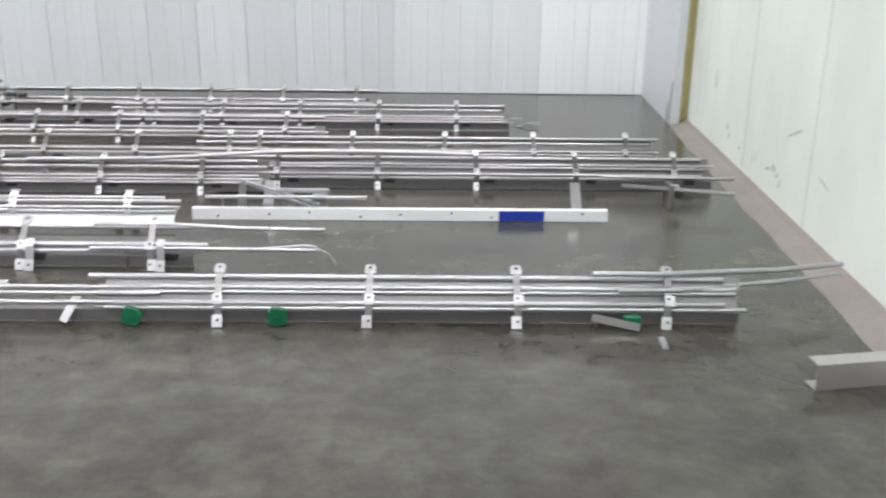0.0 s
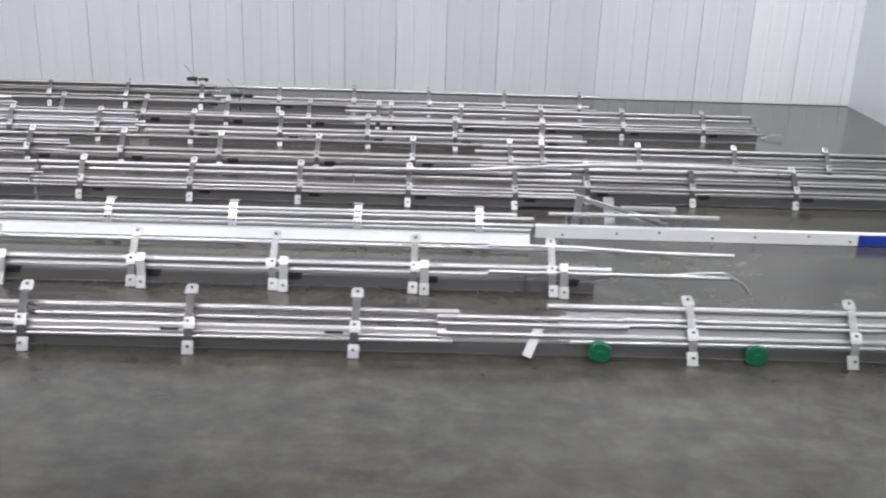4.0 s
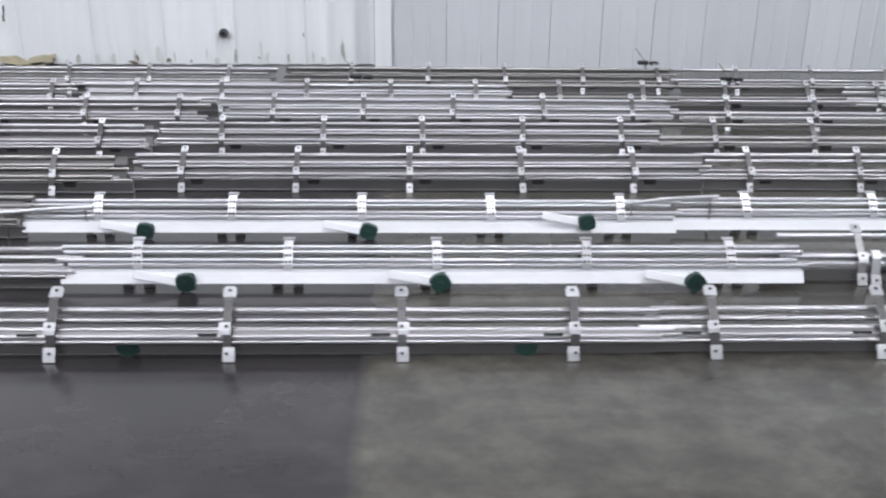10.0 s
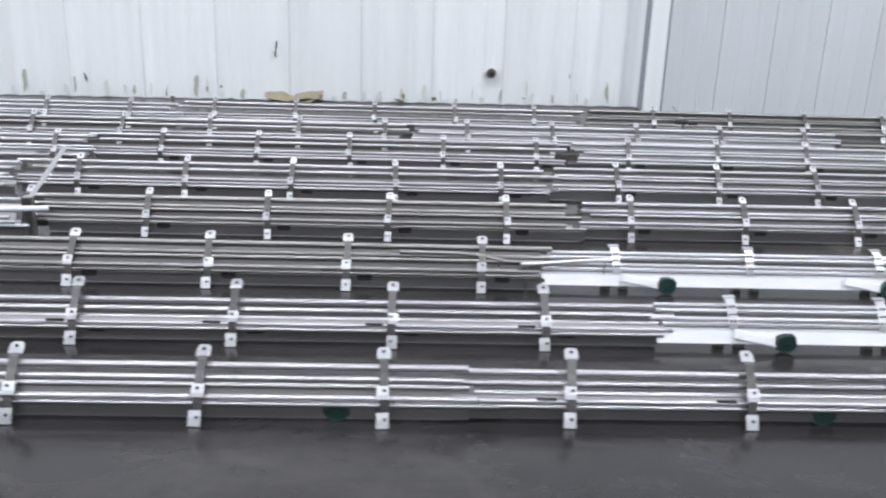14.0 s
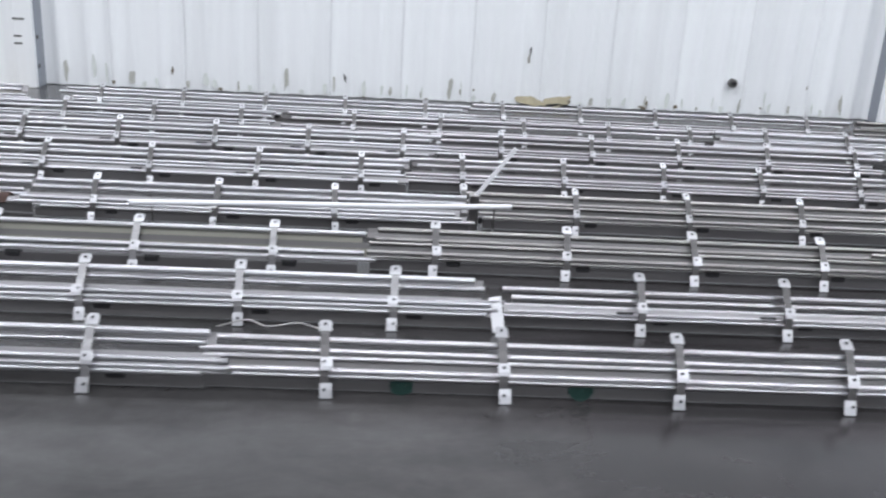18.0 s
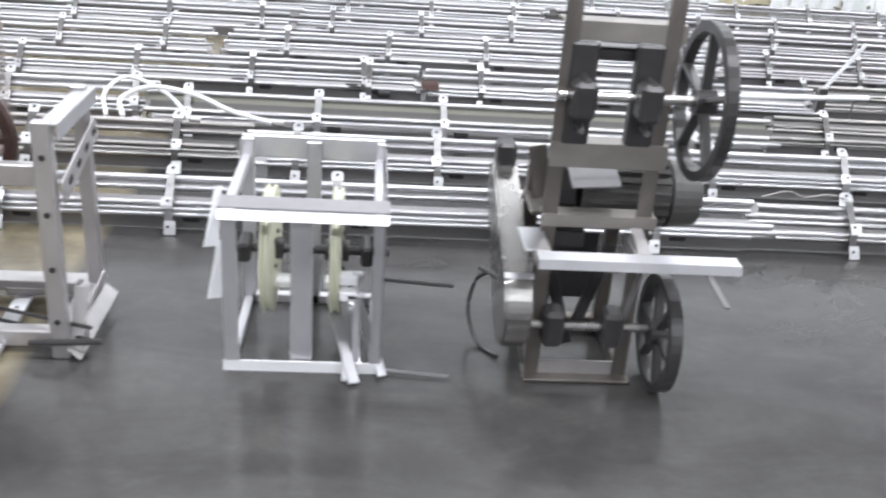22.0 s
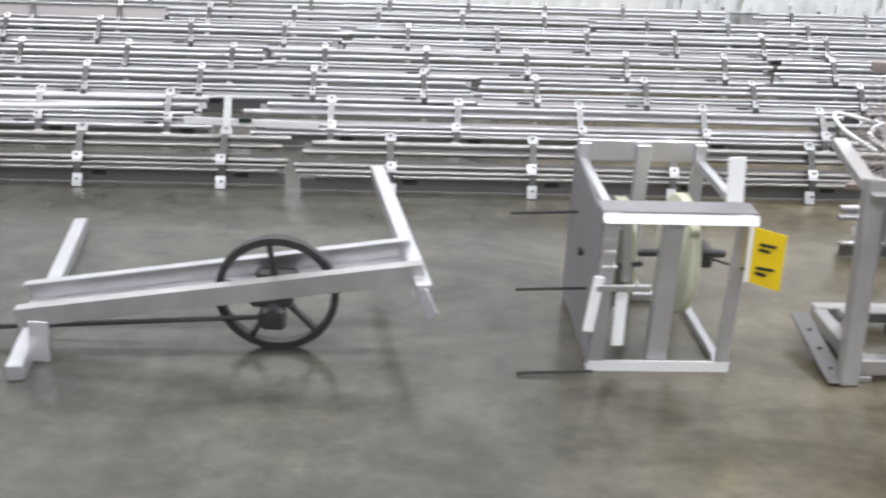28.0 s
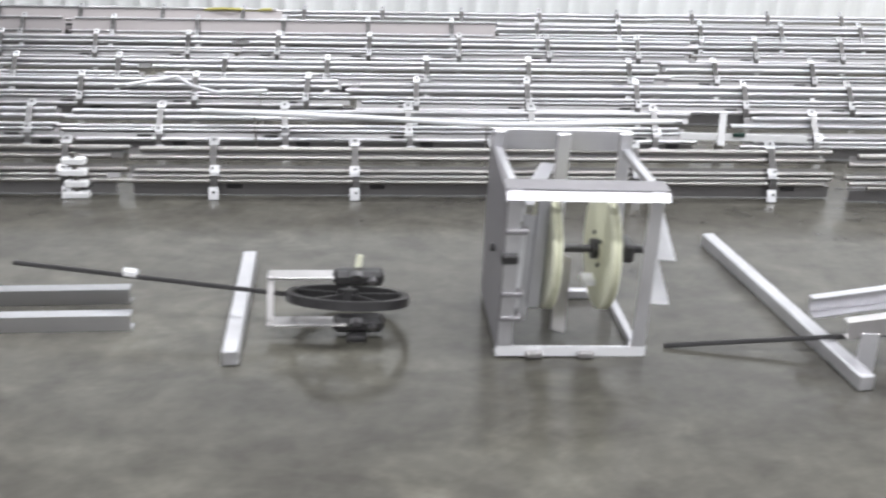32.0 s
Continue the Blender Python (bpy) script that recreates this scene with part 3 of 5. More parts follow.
def section(x_right, y_tab, first, kind="one", look_of="steel", count=5, wheels=(), rollers=True, double=False, length=LENGTH, turn=0.0, label=""):
    """One conveyor rail section lying on the floor; x_right: its right end, first: its right-most bracket."""
    y0 = y_tab - 0.115
    mid = x_right - length / 2
    white = kind == "white"
    low = 0.93 if x_right > -12 else 1.0
    sec = empty("rail_section", pose(mid, y0, 0, 0, 0, turn + rng.uniform(-0.15, 0.15)) @ Matrix.Diagonal((1, 1, low, 1)),
                label or ("bright aluminium conveyor rail section with flat channel lying on the floor" if white else "galvanised steel conveyor rail section with brackets lying on the floor"), "rail section", "rows of rail sections")
    rails = {"steel": RAIL, "dull": RAIL_DULL, "bright": RAIL_BRIGHT}["bright" if white else look_of]
    k = length / LENGTH
    for y, z, r in WHITE_RAILS if white else GREY_RAILS[kind]:
        part("rail", rails[r], None, sec, m=pose(rng.uniform(-0.06, 0.06), y, z, 0, rng.uniform(-0.06, 0.06), rng.uniform(-0.08, 0.08)) @ Matrix.Diagonal((k, 1, 1, 1)))
    stretch = Matrix.Diagonal((k, 1, 1, 1))
    if white:
        part("channel", WHITE_CHANNEL, None, sec, "broad flat whitish aluminium channel", pose(0.02, -0.006, 0.034) @ stretch)
    else:
        part("channel", GREY_CHANNEL, None, sec, "grey weathered channel", pose(rng.uniform(-0.05, 0.05), 0.022, 0.012) @ stretch)
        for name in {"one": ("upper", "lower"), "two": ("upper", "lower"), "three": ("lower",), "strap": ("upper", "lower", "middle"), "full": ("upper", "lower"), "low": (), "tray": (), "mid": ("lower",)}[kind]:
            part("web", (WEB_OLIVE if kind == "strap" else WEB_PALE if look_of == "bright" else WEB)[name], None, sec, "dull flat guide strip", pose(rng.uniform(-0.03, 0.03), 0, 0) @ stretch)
        if kind == "tray":
            part("tray_sheet", TRAY_SHEET, None, sec, "broad pinkish grey sheet", stretch)
        part("guide_strip", GUIDE_STRIP, None, sec, "pale flat guide strip", pose(rng.uniform(-0.03, 0.03), 0, 0) @ stretch)
    for i in range(count):
        bx = first - SPACING * i - mid
        br = part("bracket", WHITE_BRACKET if white else (PALE_BRACKET if look_of == "bright" and y_tab < 5 else SHADED_BRACKET), None, sec, m=pose(bx, 0, 0, 0, rng.uniform(-2, 2), rng.uniform(-3, 3)))
        if white:
            part("lip", WHITE_LIP, None, br)
        else:
            for name, tab in (("top_tab", TOP_TAB), ("mid_tab", MID_TAB), ("foot_tab", FOOT_TAB)):
                part(name, tab, None, br, m=pose(rng.uniform(-0.008, 0.008) if name != "top_tab" else 0.0, 0, 0) @ Matrix.Diagonal((0.8 if y_tab > 5 else 1.0, 1, 1, 1)))
        holes = ((0.0315, 0.119, -28), (0.047, 0.143, -35), (0.066, 0.17, -36)) if white else ((-0.018, 0.032, -25), (0.012, 0.129, -40), (0.124, 0.222, -56))
        for y, z, a in holes:
            for dx in ((-0.008, 0.008) if white else (0.0,)):
                part("bolt_hole", HOLE, None, br, m=pose(dx, y - 0.0042 * math.cos(radians(a)), z - 0.0042 * math.sin(radians(a)), a))
        if white:
            for dx in (-0.05, 0.035):
                part("foot", FOOT, None, sec, m=pose(bx + dx, -0.01, 0))
        else:
            part("slot", SLOT, None, sec, "dark slot", pose(bx - 0.075 + rng.uniform(-0.01, 0.01), 0.0175, 0.09, -30))
        if double:
            twin = part("twin_bracket", TWIN_BRACKET, None, sec, "second flat bracket beside the first", pose(bx + 0.05, -0.004, 0, 0, rng.uniform(-4, 4), 0))
            part("foot_tab", FOOT_TAB, None, twin, m=pose(0, -0.012, 0))
            part("bolt_hole", HOLE, None, twin, m=pose(0, -0.034, 0.032, -25))
        if rollers and not white:
            part("roller", ROLLER, None, sec, m=pose(bx + 0.085 + rng.uniform(-0.01, 0.01), 0.035, 0.052, 0, 0, 0))
    for wx, wz in wheels:
        part("wheel", BRIGHT_WHEEL if x_right > 0 else WHEEL, None, sec, "green nylon wheel", pose(wx - mid, -0.02 if white else (-0.004 if x_right > 0 else 0.03), wz, 0, rng.uniform(0, 90), 0))
        if white:
            part("arm", ARM, None, sec, "short flat arm", pose(wx - mid - 0.015, -0.012, wz - 0.006, -25, 12, 0))
    return sec


# row a, the nearest
section(1.95, 3.55, 1.66, "one", look_of="bright", count=4, length=2.62, wheels=((-0.52, 0.044), (0.07, 0.044)), rollers=False)
section(-1.07, 3.55, -1.44, "low", rollers=False)
section(-4.06, 3.54, -4.38, "low", length=3.14, rollers=False, wheels=((-4.55, 0.04), (-5.95, 0.04)))
section(-7.12, 3.53, -7.44, "mid", length=3.13, rollers=False, wheels=((-7.6, 0.04), (-9.0, 0.04), (-9.62, 0.04)))
section(-10.26, 3.52, -10.67, "two", look_of="bright")
# row b
section(-0.41, 4.2, -0.62, "three", look_of="bright", double=True)
section(-3.35, 4.14, -3.63, "white", wheels=((-3.79, 0.046), (-4.84, 0.046), (-5.87, 0.046)))
section(-6.36, 4.13, -6.82, "low", count=4, length=2.87)
section(-9.28, 4.1, -9.65, "two", look_of="bright", length=2.97)
section(-12.3, 4.14, -12.6, "two", look_of="dull", length=3.1)
section(-15.53, 4.19, -15.76, "two", look_of="dull")
section(-18.6, 4.2, -18.83, "two", look_of="dull")
# row c
section(-0.68, 4.78, -0.91, "white")
section(-3.73, 4.74, -3.97, "white", wheels=((-4.14, 0.095), (-5.16, 0.046), (-6.19, 0.046)))
section(-6.74, 4.72, -7.03, "one", look_of="dull", length=3.02)
section(-9.78, 4.64, -10.2, "strap", look_of="bright")
section(-12.85, 4.74, -12.9, "two", look_of="bright", length=2.85)
section(-15.97, 4.8, -16.13, "full", look_of="bright")
section(-19.05, 4.82, -19.2, "full", look_of="bright")
# row d
section(2.4, 5.62, 2.2, "one")
section(-0.3, 5.48, -0.67, "two")
section(-3.36, 5.46, -3.75, "one", count=5, length=3.08)
section(-6.49, 5.4, -6.86, "one", look_of="dull", length=2.75)
section(-9.3, 5.3, -9.96, "two", look_of="bright", count=4, length=2.2)
section(-11.52, 5.35, -11.82, "full", look_of="bright")
section(-14.6, 5.37, -14.87, "full", look_of="bright")
section(-17.7, 5.45, -17.92, "full", look_of="bright")
section(-20.8, 5.48, -21.0, "full", look_of="bright")
# rows e to h, towards the back wall
BACK_ROWS = (
    (6.17, 5.93, ((2.2, 2.0), (-0.42, -0.65), (-3.44, -3.67), (-6.52, -6.82), (-9.6, -9.86), (-12.75, -13.02), (-15.8, -16.01), (-18.9, -19.07))),
    (6.85, 6.65, ((-0.1, -0.37), (-3.2, -3.46), (-6.37, -6.52), (-9.4, -9.62), (-12.3, -12.52), (-15.4, -15.78), (-18.5, -18.8))),
    (7.33, 7.24, ((1.3, 0.9), (-1.2, -1.45), (-4.28, -4.5), (-7.4, -7.52), (-10.5, -10.75), (-13.6, -13.95), (-16.7, -17.02), (-19.8, -20.1))),
    (8.0, 7.7, ((0.2, 0.06), (-2.9, -3.0), (-6.05, -6.39), (-9.1, -9.44), (-12.4, -12.66), (-15.45, -15.7), (-18.3, -18.6))),
)
for y_right, y_left, row in BACK_ROWS:
    for i, (e, first) in enumerate(row):
        y = y_right + (y_left - y_right) * min(1.0, max(0.0, (-3.0 - e) / 11.0))
        section(e, y + 0.01 * ((i * 7) % 3 - 1), first, "tray" if e < -16.5 and y_right > 7 else "full" if e < -9 else ("one", "two", "three")[(i + int(y_right * 10)) % 3], look_of="bright" if e < -9 or e in (-4.28, -3.2) else ("steel", "dull", "steel")[i % 3])

# ---- machines and frames in front of the rows ----
GREY_METAL = material("grey_sheet_metal", (0.27, 0.26, 0.275), 0.48, 0.3, 0.1, 30, 0.18, 5, 0.03)
MACHINE = material("worn_machine_steel", (0.205, 0.187, 0.172), 0.36, 0.75, 0.35, 22, 0.6, 7, 0.08, (1, 1, 0.4), 0.1)
RUNG = material("light_machine_steel", (0.36, 0.335, 0.31), 0.36, 0.8, 0.2, 20, 0.35, 8, 0.04, (0.5, 1, 1), 0.1)
PALE = material("pale_painted_steel", (0.46, 0.445, 0.45), 0.36, 0.65, 0.16, 16, 0.3, 6, 0.16, (1, 1, 0.6), 0.1)
SATIN = material("satin_aluminium", (0.64, 0.635, 0.665), 0.34, 0.7, 0.1, 16, 0.22, 6, 0.14, (1, 1, 0.6), 0.1)
STAINLESS = material("polished_stainless", (0.42, 0.41, 0.4), 0.27, 1.0, 0.03, 12, 0.1, 4, 0.05)
CREAM = material("cream_plastic", (0.72, 0.72, 0.58), 0.5, 0, 0.05, 30, 0.1, 7, 0.03)
RUST = material("rusty_iron", (0.05, 0.026, 0.02), 0.8, 0.1, 0.35, 50, 0.4, 9, 0.2)
CAST = material("dark_cast_iron", (0.05, 0.048, 0.05), 0.33, 0.3, 0.2, 30, 0.3, 8, 0.06)
MOTOR = material("blue_grey_motor_paint", (0.13, 0.138, 0.15), 0.5, 0.1, 0.2, 40, 0.35, 8, 0.06)
MOTOR_GREY = material("grey_motor_paint", (0.1, 0.097, 0.095), 0.45, 0.3, 0.12, 40, 0.18, 8, 0.06)
ORANGE = material("orange_end_bell", (0.27, 0.14, 0.075), 0.6, 0, 0.2, 40, 0.2, 8, 0.08)
YELLOW = material("yellow_sign_face", (0.85, 0.6, 0.01), 0.45, 0, 0.03, 30, 0.04, 4, 0.02)
OLD_YELLOW = material("faded_yellow_tape", (0.5, 0.46, 0.12), 0.5, 0, 0.1, 30, 0.2, 8, 0.02)
INK = material("black_print", (0.02, 0.02, 0.02), 0.5, 0, 0.05, 30, 0.05, 4, 0.0)
WHITE = material("white_plastic", (0.85, 0.85, 0.87), 0.45, 0, 0.03, 30, 0.05, 4, 0.02)
EXPANDED = material("expanded_metal", (0.42, 0.35, 0.33), 0.5, 0.6, 0.15, 50, 0.2, 6, 0.05)


def angle(a, b, size, up, out, thick=0.005):
    """An L-shaped bar from a to b: one flange along up, one along out."""
    a, b, up, out = Vector(a), Vector(b), Vector(up).normalized(), Vector(out).normalized()
    bm = bmesh.new()
    bar(bm, a + up * size / 2, b + up * size / 2, thick, size, up)
    bar(bm, a + out * (size / 2 + thick / 2) + up * thick / 2, b + out * (size / 2 + thick / 2) + up * thick / 2, size, thick, up)
    return bm


def spoked_wheel(name, parent, centre, r, rim, width, spokes, mat, axis="x", hub=0.035, turn=0.0, label=""):
    """A wheel with a rim, a hub and flat spokes, as parts of its own."""
    w = part(name, ring(bmesh.new(), r - rim, r, -width / 2, width / 2, 44), mat, parent, label,
             Matrix.Translation(centre) @ (Matrix.Identity(4) if axis == "x" else Matrix.Rotation(math.pi / 2, 4, "Z")) @ Matrix.Rotation(turn, 4, "X"))
    part("hub", rod(bmesh.new(), (-width * 0.9, 0, 0), (width * 0.9, 0, 0), hub, 16), mat, w)
    for k in range(spokes):
        a = 2 * math.pi * k / spokes
        c, s = math.cos(a), math.sin(a)
        part("spoke", bar(bmesh.new(), (0, c * hub * 0.8, s * hub * 0.8), (0, c * (r - rim * 0.6), s * (r - rim * 0.6)), width * 0.5, rim * 1.1, (1, 0, 0), 0.003), mat, w)
    return w


def pulley(parent, x, y, z, r, width=0.031):
    """A cream plastic sheave with a grooved rim and a dark hub."""
    bm = bmesh.new()
    seg = 44
    prof = ((-width / 2, 0.03), (-width / 2, r - 0.006), (-width / 2 + 0.006, r), (-0.004, r - 0.012), (0.004, r - 0.012), (width / 2 - 0.006, r), (width / 2, r - 0.006), (width / 2, 0.03))
    rings = [[bm.verts.new((px, pr * math.cos(2 * math.pi * k / seg), pr * math.sin(2 * math.pi * k / seg))) for px, pr in prof] for k in range(seg)]
    for k in range(seg):
        a, b = rings[k], rings[(k + 1) % seg]
        for j in range(len(prof)):
            bm.faces.new((a[j], b[j], b[(j + 1) % len(prof)], a[(j + 1) % len(prof)]))
    bmesh.ops.recalc_face_normals(bm, faces=bm.faces)
    p = part("pulley", bm, CREAM, parent, "cream plastic sheave", pose(x, y, z))
    part("hub", rod(bmesh.new(), (-0.035, 0, 0), (0.035, 0, 0), 0.032, 16), CAST, p)
    for k in range(4):
        a = math.pi / 4 + k * math.pi / 2
        part("bolt", rod(bmesh.new(), (-0.022, 0.055 * math.cos(a), 0.055 * math.sin(a)), (0.022, 0.055 * math.cos(a), 0.055 * math.sin(a)), 0.007, 6), CAST, p)
    return p


def sheave_frame(x0, x1, y0, depth, plate_side, wheels, label, turn=0.0, h=0.5, centre=True, yc=0.22, right_post=0.04):
    """An upright aluminium box frame that carries two sheaves on a shaft."""
    w = x1 - x0
    f = empty("pulley_frame", pose((x0 + x1) / 2, y0, 0, 0, 0, turn), label, "pulley frame", "pulley frames")
    a, b = -w / 2, w / 2
    for px, pw in ((a, 0.04), (b - right_post, right_post)):
        part("post", strip(((0.03, 0.03), (0.0, 0.03), (0.0, h), (0.03, h)), px, px + pw, 0.005), SATIN, f)
        part("rear_post", boxed(px, px + pw, depth - 0.03, depth - 0.011, 0.0, h + 0.055, 0.003), SATIN, f)
    if centre:
        part("centre_post", boxed(-0.035, 0.025, 0.012, 0.04, 0.03, h, 0.003), SATIN, f)
    part("rear_centre_post", boxed(-0.02, 0.025, depth - 0.03, depth - 0.012, 0.0, h + 0.05, 0.003), SATIN, f)
    part("bottom_bar", angle((a - 0.005, 0, 0.0), (b + 0.005, 0, 0.0), 0.034, (0, 0, 1), (0, 1, 0)), WHITE_BAR, f, "bright aluminium angle")
    part("rear_bottom_bar", boxed(a, b, depth - 0.03, depth, 0.0, 0.03, 0.003), SATIN, f)
    # Shelf is greyer than the lip: its weaker reflection is put into the colour.
    part("top_shelf", strip(((0.075, h + 0.004), (0.0, h + 0.0)), a - 0.008, b + 0.014, 0.006), GREY_METAL, f, "flat top flange, greyed for its weaker reflection")
    part("top_lip", strip(((-0.004, h - 0.002), (-0.018, h - 0.027)), a - 0.008, b + 0.014, 0.006), ALUMINIUM, f, "bright aluminium front lip")
    part("rear_top_bar", boxed(a, b, depth - 0.01, depth + 0.005, h - 0.01, h + 0.06, 0.003), SATIN, f)
    for px in (a + 0.004, b - 0.03):
        part("side_rail", boxed(px, px + 0.026, 0.06, depth - 0.03, h - 0.02, h + 0.006, 0.003), SATIN, f)
        part("lower_side_rail", boxed(px, px + 0.026, 0.03, depth - 0.03, 0.0, 0.026, 0.003), SATIN, f)
    px = a - 0.006 if plate_side == "left" else b + 0.001
    bm = bmesh.new()
    vs = [[bm.verts.new((px + t, y, z)) for y, z in ((0.005, 0.02), (depth, 0.02), (depth, h + 0.03), (0.0, h - 0.02))] for t in (0, 0.005)]
    for k in range(4):
        bm.faces.new((vs[0][k], vs[0][(k + 1) % 4], vs[1][(k + 1) % 4], vs[1][k]))
    bm.faces.new(vs[0])
    bm.faces.new(vs[1])
    bmesh.ops.recalc_face_normals(bm, faces=bm.faces)
    part("side_plate", bm, GREY_METAL, f, "flat grey sheet side plate")
    zc = 0.285
    part("shaft", rod(bmesh.new(), (a - 0.02, yc, zc), (b + 0.02, yc, zc), 0.013, 12), CAST, f)
    for wx, r in wheels:
        pulley(f, wx, yc, zc, r)
    for bx in (a + 0.035, b - 0.045):
        part("bearing", boxed(bx - 0.018, bx + 0.018, yc - 0.05, yc + 0.05, zc - 0.03, zc + 0.03, 0.008), CAST, f)
    for bx in (-0.1, 0.05):
        part("spacer", boxed(bx, bx + 0.07, yc - 0.03, yc + 0.03, 0.168, 0.19, 0.004), WHITE, f, "white plastic spacer")
    return f


def tilted_plate(name, parent, a, b, w, thick, mat, up=(0, 1, 0), label=""):
    return part(name, bar(bmesh.new(), a, b, w, thick, up, 0.002), mat, parent, label)


def bent_flap(x_in, x_out, y, z0, z1, back=0.09):
    """A sheet flap that leans back, splays outward towards its foot and turns back along its outer edge."""
    bm = bmesh.new()
    top, foot = x_in + (x_out - x_in) * 0.55, x_out
    side = 0.03
    profile = (((x_in, y + back, z1), (top, y + back - 0.004, z1 - 0.012), (top, y + back + side, z1 - 0.012)),
               ((x_in, y, z0), (foot, y - 0.012, z0), (foot, y + side, z0)))
    rows = [[bm.verts.new(p) for p in row] for row in profile]
    for k in range(2):
        bm.faces.new((rows[0][k], rows[0][k + 1], rows[1][k + 1], rows[1][k]))
    bmesh.ops.solidify(bm, geom=bm.faces[:], thickness=0.004)
    bmesh.ops.recalc_face_normals(bm, faces=bm.faces)
    return bm


# frame with the plate on its far side, beside the drive unit
f1 = sheave_frame(-12.16, -11.725, 2.48, 0.44, "right", ((-0.11, 0.19), (0.085, 0.19)), "aluminium box frame with two cream sheaves standing on concrete", right_post=0.026)
for z, dx in ((0.205, 0.004), (0.365, 0.0)):
    part("flap", bent_flap(-0.232 + dx, -0.272 + dx, 0.052, z, z + 0.145), WHITE_BAR, f1, "bent sheet flap")
for a, b in (((0.112, 0.2, 0.12), (0.128, -0.055, 0.008)), ((0.135, 0.2, 0.15), (0.157, 0.005, 0.008))):
    part("leaning_bar", bar(bmesh.new(), a, b, 0.026, 0.008, (0, 0, 1), 0.002), SATIN, f1, "bright bar leaning on the floor")
part("hanging_bar", bar(bmesh.new(), (0.152, 0.02, 0.03), (0.147, 0.045, 0.3), 0.02, 0.008, (0, 1, 0), 0.002), SATIN, f1, "bright bar with small clips")
for k, z in enumerate((0.225, 0.285)):
    part("clip", boxed(0.12 + 0.015 * k, 0.168, 0.02 + 0.01 * k, 0.045 + 0.01 * k, z, z + 0.018, 0.004), SATIN, f1)
tilted_plate("loose_bar", f1, (0.07, 0.2, 0.14), (0.15, -0.07, 0.01), 0.032, 0.008, SATIN, (0, 0, 1))
tilted_plate("loose_bar", f1, (0.14, 0.24, 0.15), (0.23, -0.03, 0.01), 0.028, 0.008, SATIN, (0, 0, 1))
part("rod", rod(bmesh.new(), (0.1, 0.02, 0.012), (0.42, -0.02, 0.01), 0.005, 8), STEEL, f1)
part("upper_rod", rod(bmesh.new(), (0.2, 0.16, 0.225), (0.43, 0.15, 0.215), 0.006, 8), CAST, f1)
for z in (0.22, 0.27):
    part("block", boxed(0.1, 0.15, 0.02, 0.06, z, z + 0.03, 0.004), WHITE, f1)

# frame with the yellow sign
f3 = sheave_frame(-14.44, -14.03, 2.59, 0.48, "left", ((-0.1, 0.17), (0.08, 0.185)), "aluminium box frame with cream sheaves and a hanging yellow sign")
bm = bmesh.new()
vs = [[bm.verts.new((x, y + t, z)) for x, y, z in ((0.196, -0.03, 0.477), (0.29, -0.045, 0.457), (0.298, -0.045, 0.287), (0.205, -0.03, 0.312))] for t in (0, 0.003)]
for k in range(4):
    bm.faces.new((vs[0][k], vs[0][(k + 1) % 4], vs[1][(k + 1) % 4], vs[1][k]))
bm.faces.new(vs[0])
bm.faces.new(vs[1])
bmesh.ops.recalc_face_normals(bm, faces=bm.faces)
sign = part("sign_plate", bm, YELLOW, f3, "yellow warning sign plate")
part("sign_edge", bar(bmesh.new(), (0.194, -0.032, 0.478), (0.203, -0.032, 0.312), 0.012, 0.002, (0, 1, 0)), WHITE, sign, "white edge of the sign")
for z, w in ((0.427, 0.045), (0.412, 0.03), (0.357, 0.05), (0.342, 0.03)):
    part("print", bar(bmesh.new(), (0.222, -0.0372, z), (0.222 + w, -0.0442, z - 0.006), 0.009, 0.001, (0, 1, 0)), INK, sign)
part("sign_pin", rod(bmesh.new(), (0.12, 0.05, 0.345), (0.25, -0.04, 0.335), 0.004, 8), CAST, f3)
part("flat_plate", bar(bmesh.new(), (0.185, 0.09, 0.46), (0.175, 0.11, 0.63), 0.05, 0.005, (0, 1, 0), 0.002), WHITE, f3, "bright flat plate")
tilted_plate("loose_bar", f3, (-0.132, -0.01, 0.09), (-0.134, 0.0, 0.27), 0.034, 0.008, WHITE, (0, 1, 0.1))
tilted_plate("loose_bar", f3, (-0.225, -0.02, 0.14), (-0.205, -0.01, 0.31), 0.03, 0.008, WHITE, (0, 1, 0.1))
tilted_plate("loose_bar", f3, (-0.12, 0.02, 0.28), (-0.135, 0.03, 0.47), 0.03, 0.008, ALUMINIUM, (0, 1, 0.1))
tilted_plate("cross_piece", f3, (-0.21, -0.015, 0.275), (-0.05, 0.0, 0.27), 0.022, 0.008, ALUMINIUM, (0, 1, 0.1))
for k, z in enumerate((0.325, 0.372, 0.41, 0.448)):
    part("block", boxed(-0.205 + 0.006 * (k % 2), -0.155 - 0.008 * (k % 3), -0.004, 0.03, z, z + 0.016, 0.003), SATIN, f3)
part("dark_rod", rod(bmesh.new(), (-0.2, 0.06, 0.3), (-0.07, 0.06, 0.32), 0.008, 8), CAST, f3)
tilted_plate("loose_bar", f3, (-0.165, 0.03, 0.14), (-0.16, 0.04, 0.45), 0.02, 0.008, SATIN, (0, 1, 0.1))
for y, z in ((0.35, 0.362), (0.12, 0.21), (-0.03, 0.015)):
    part("rod", rod(bmesh.new(), (-0.2, y, z), (-0.42, y, z - 0.008), 0.005, 8), CAST, f3)

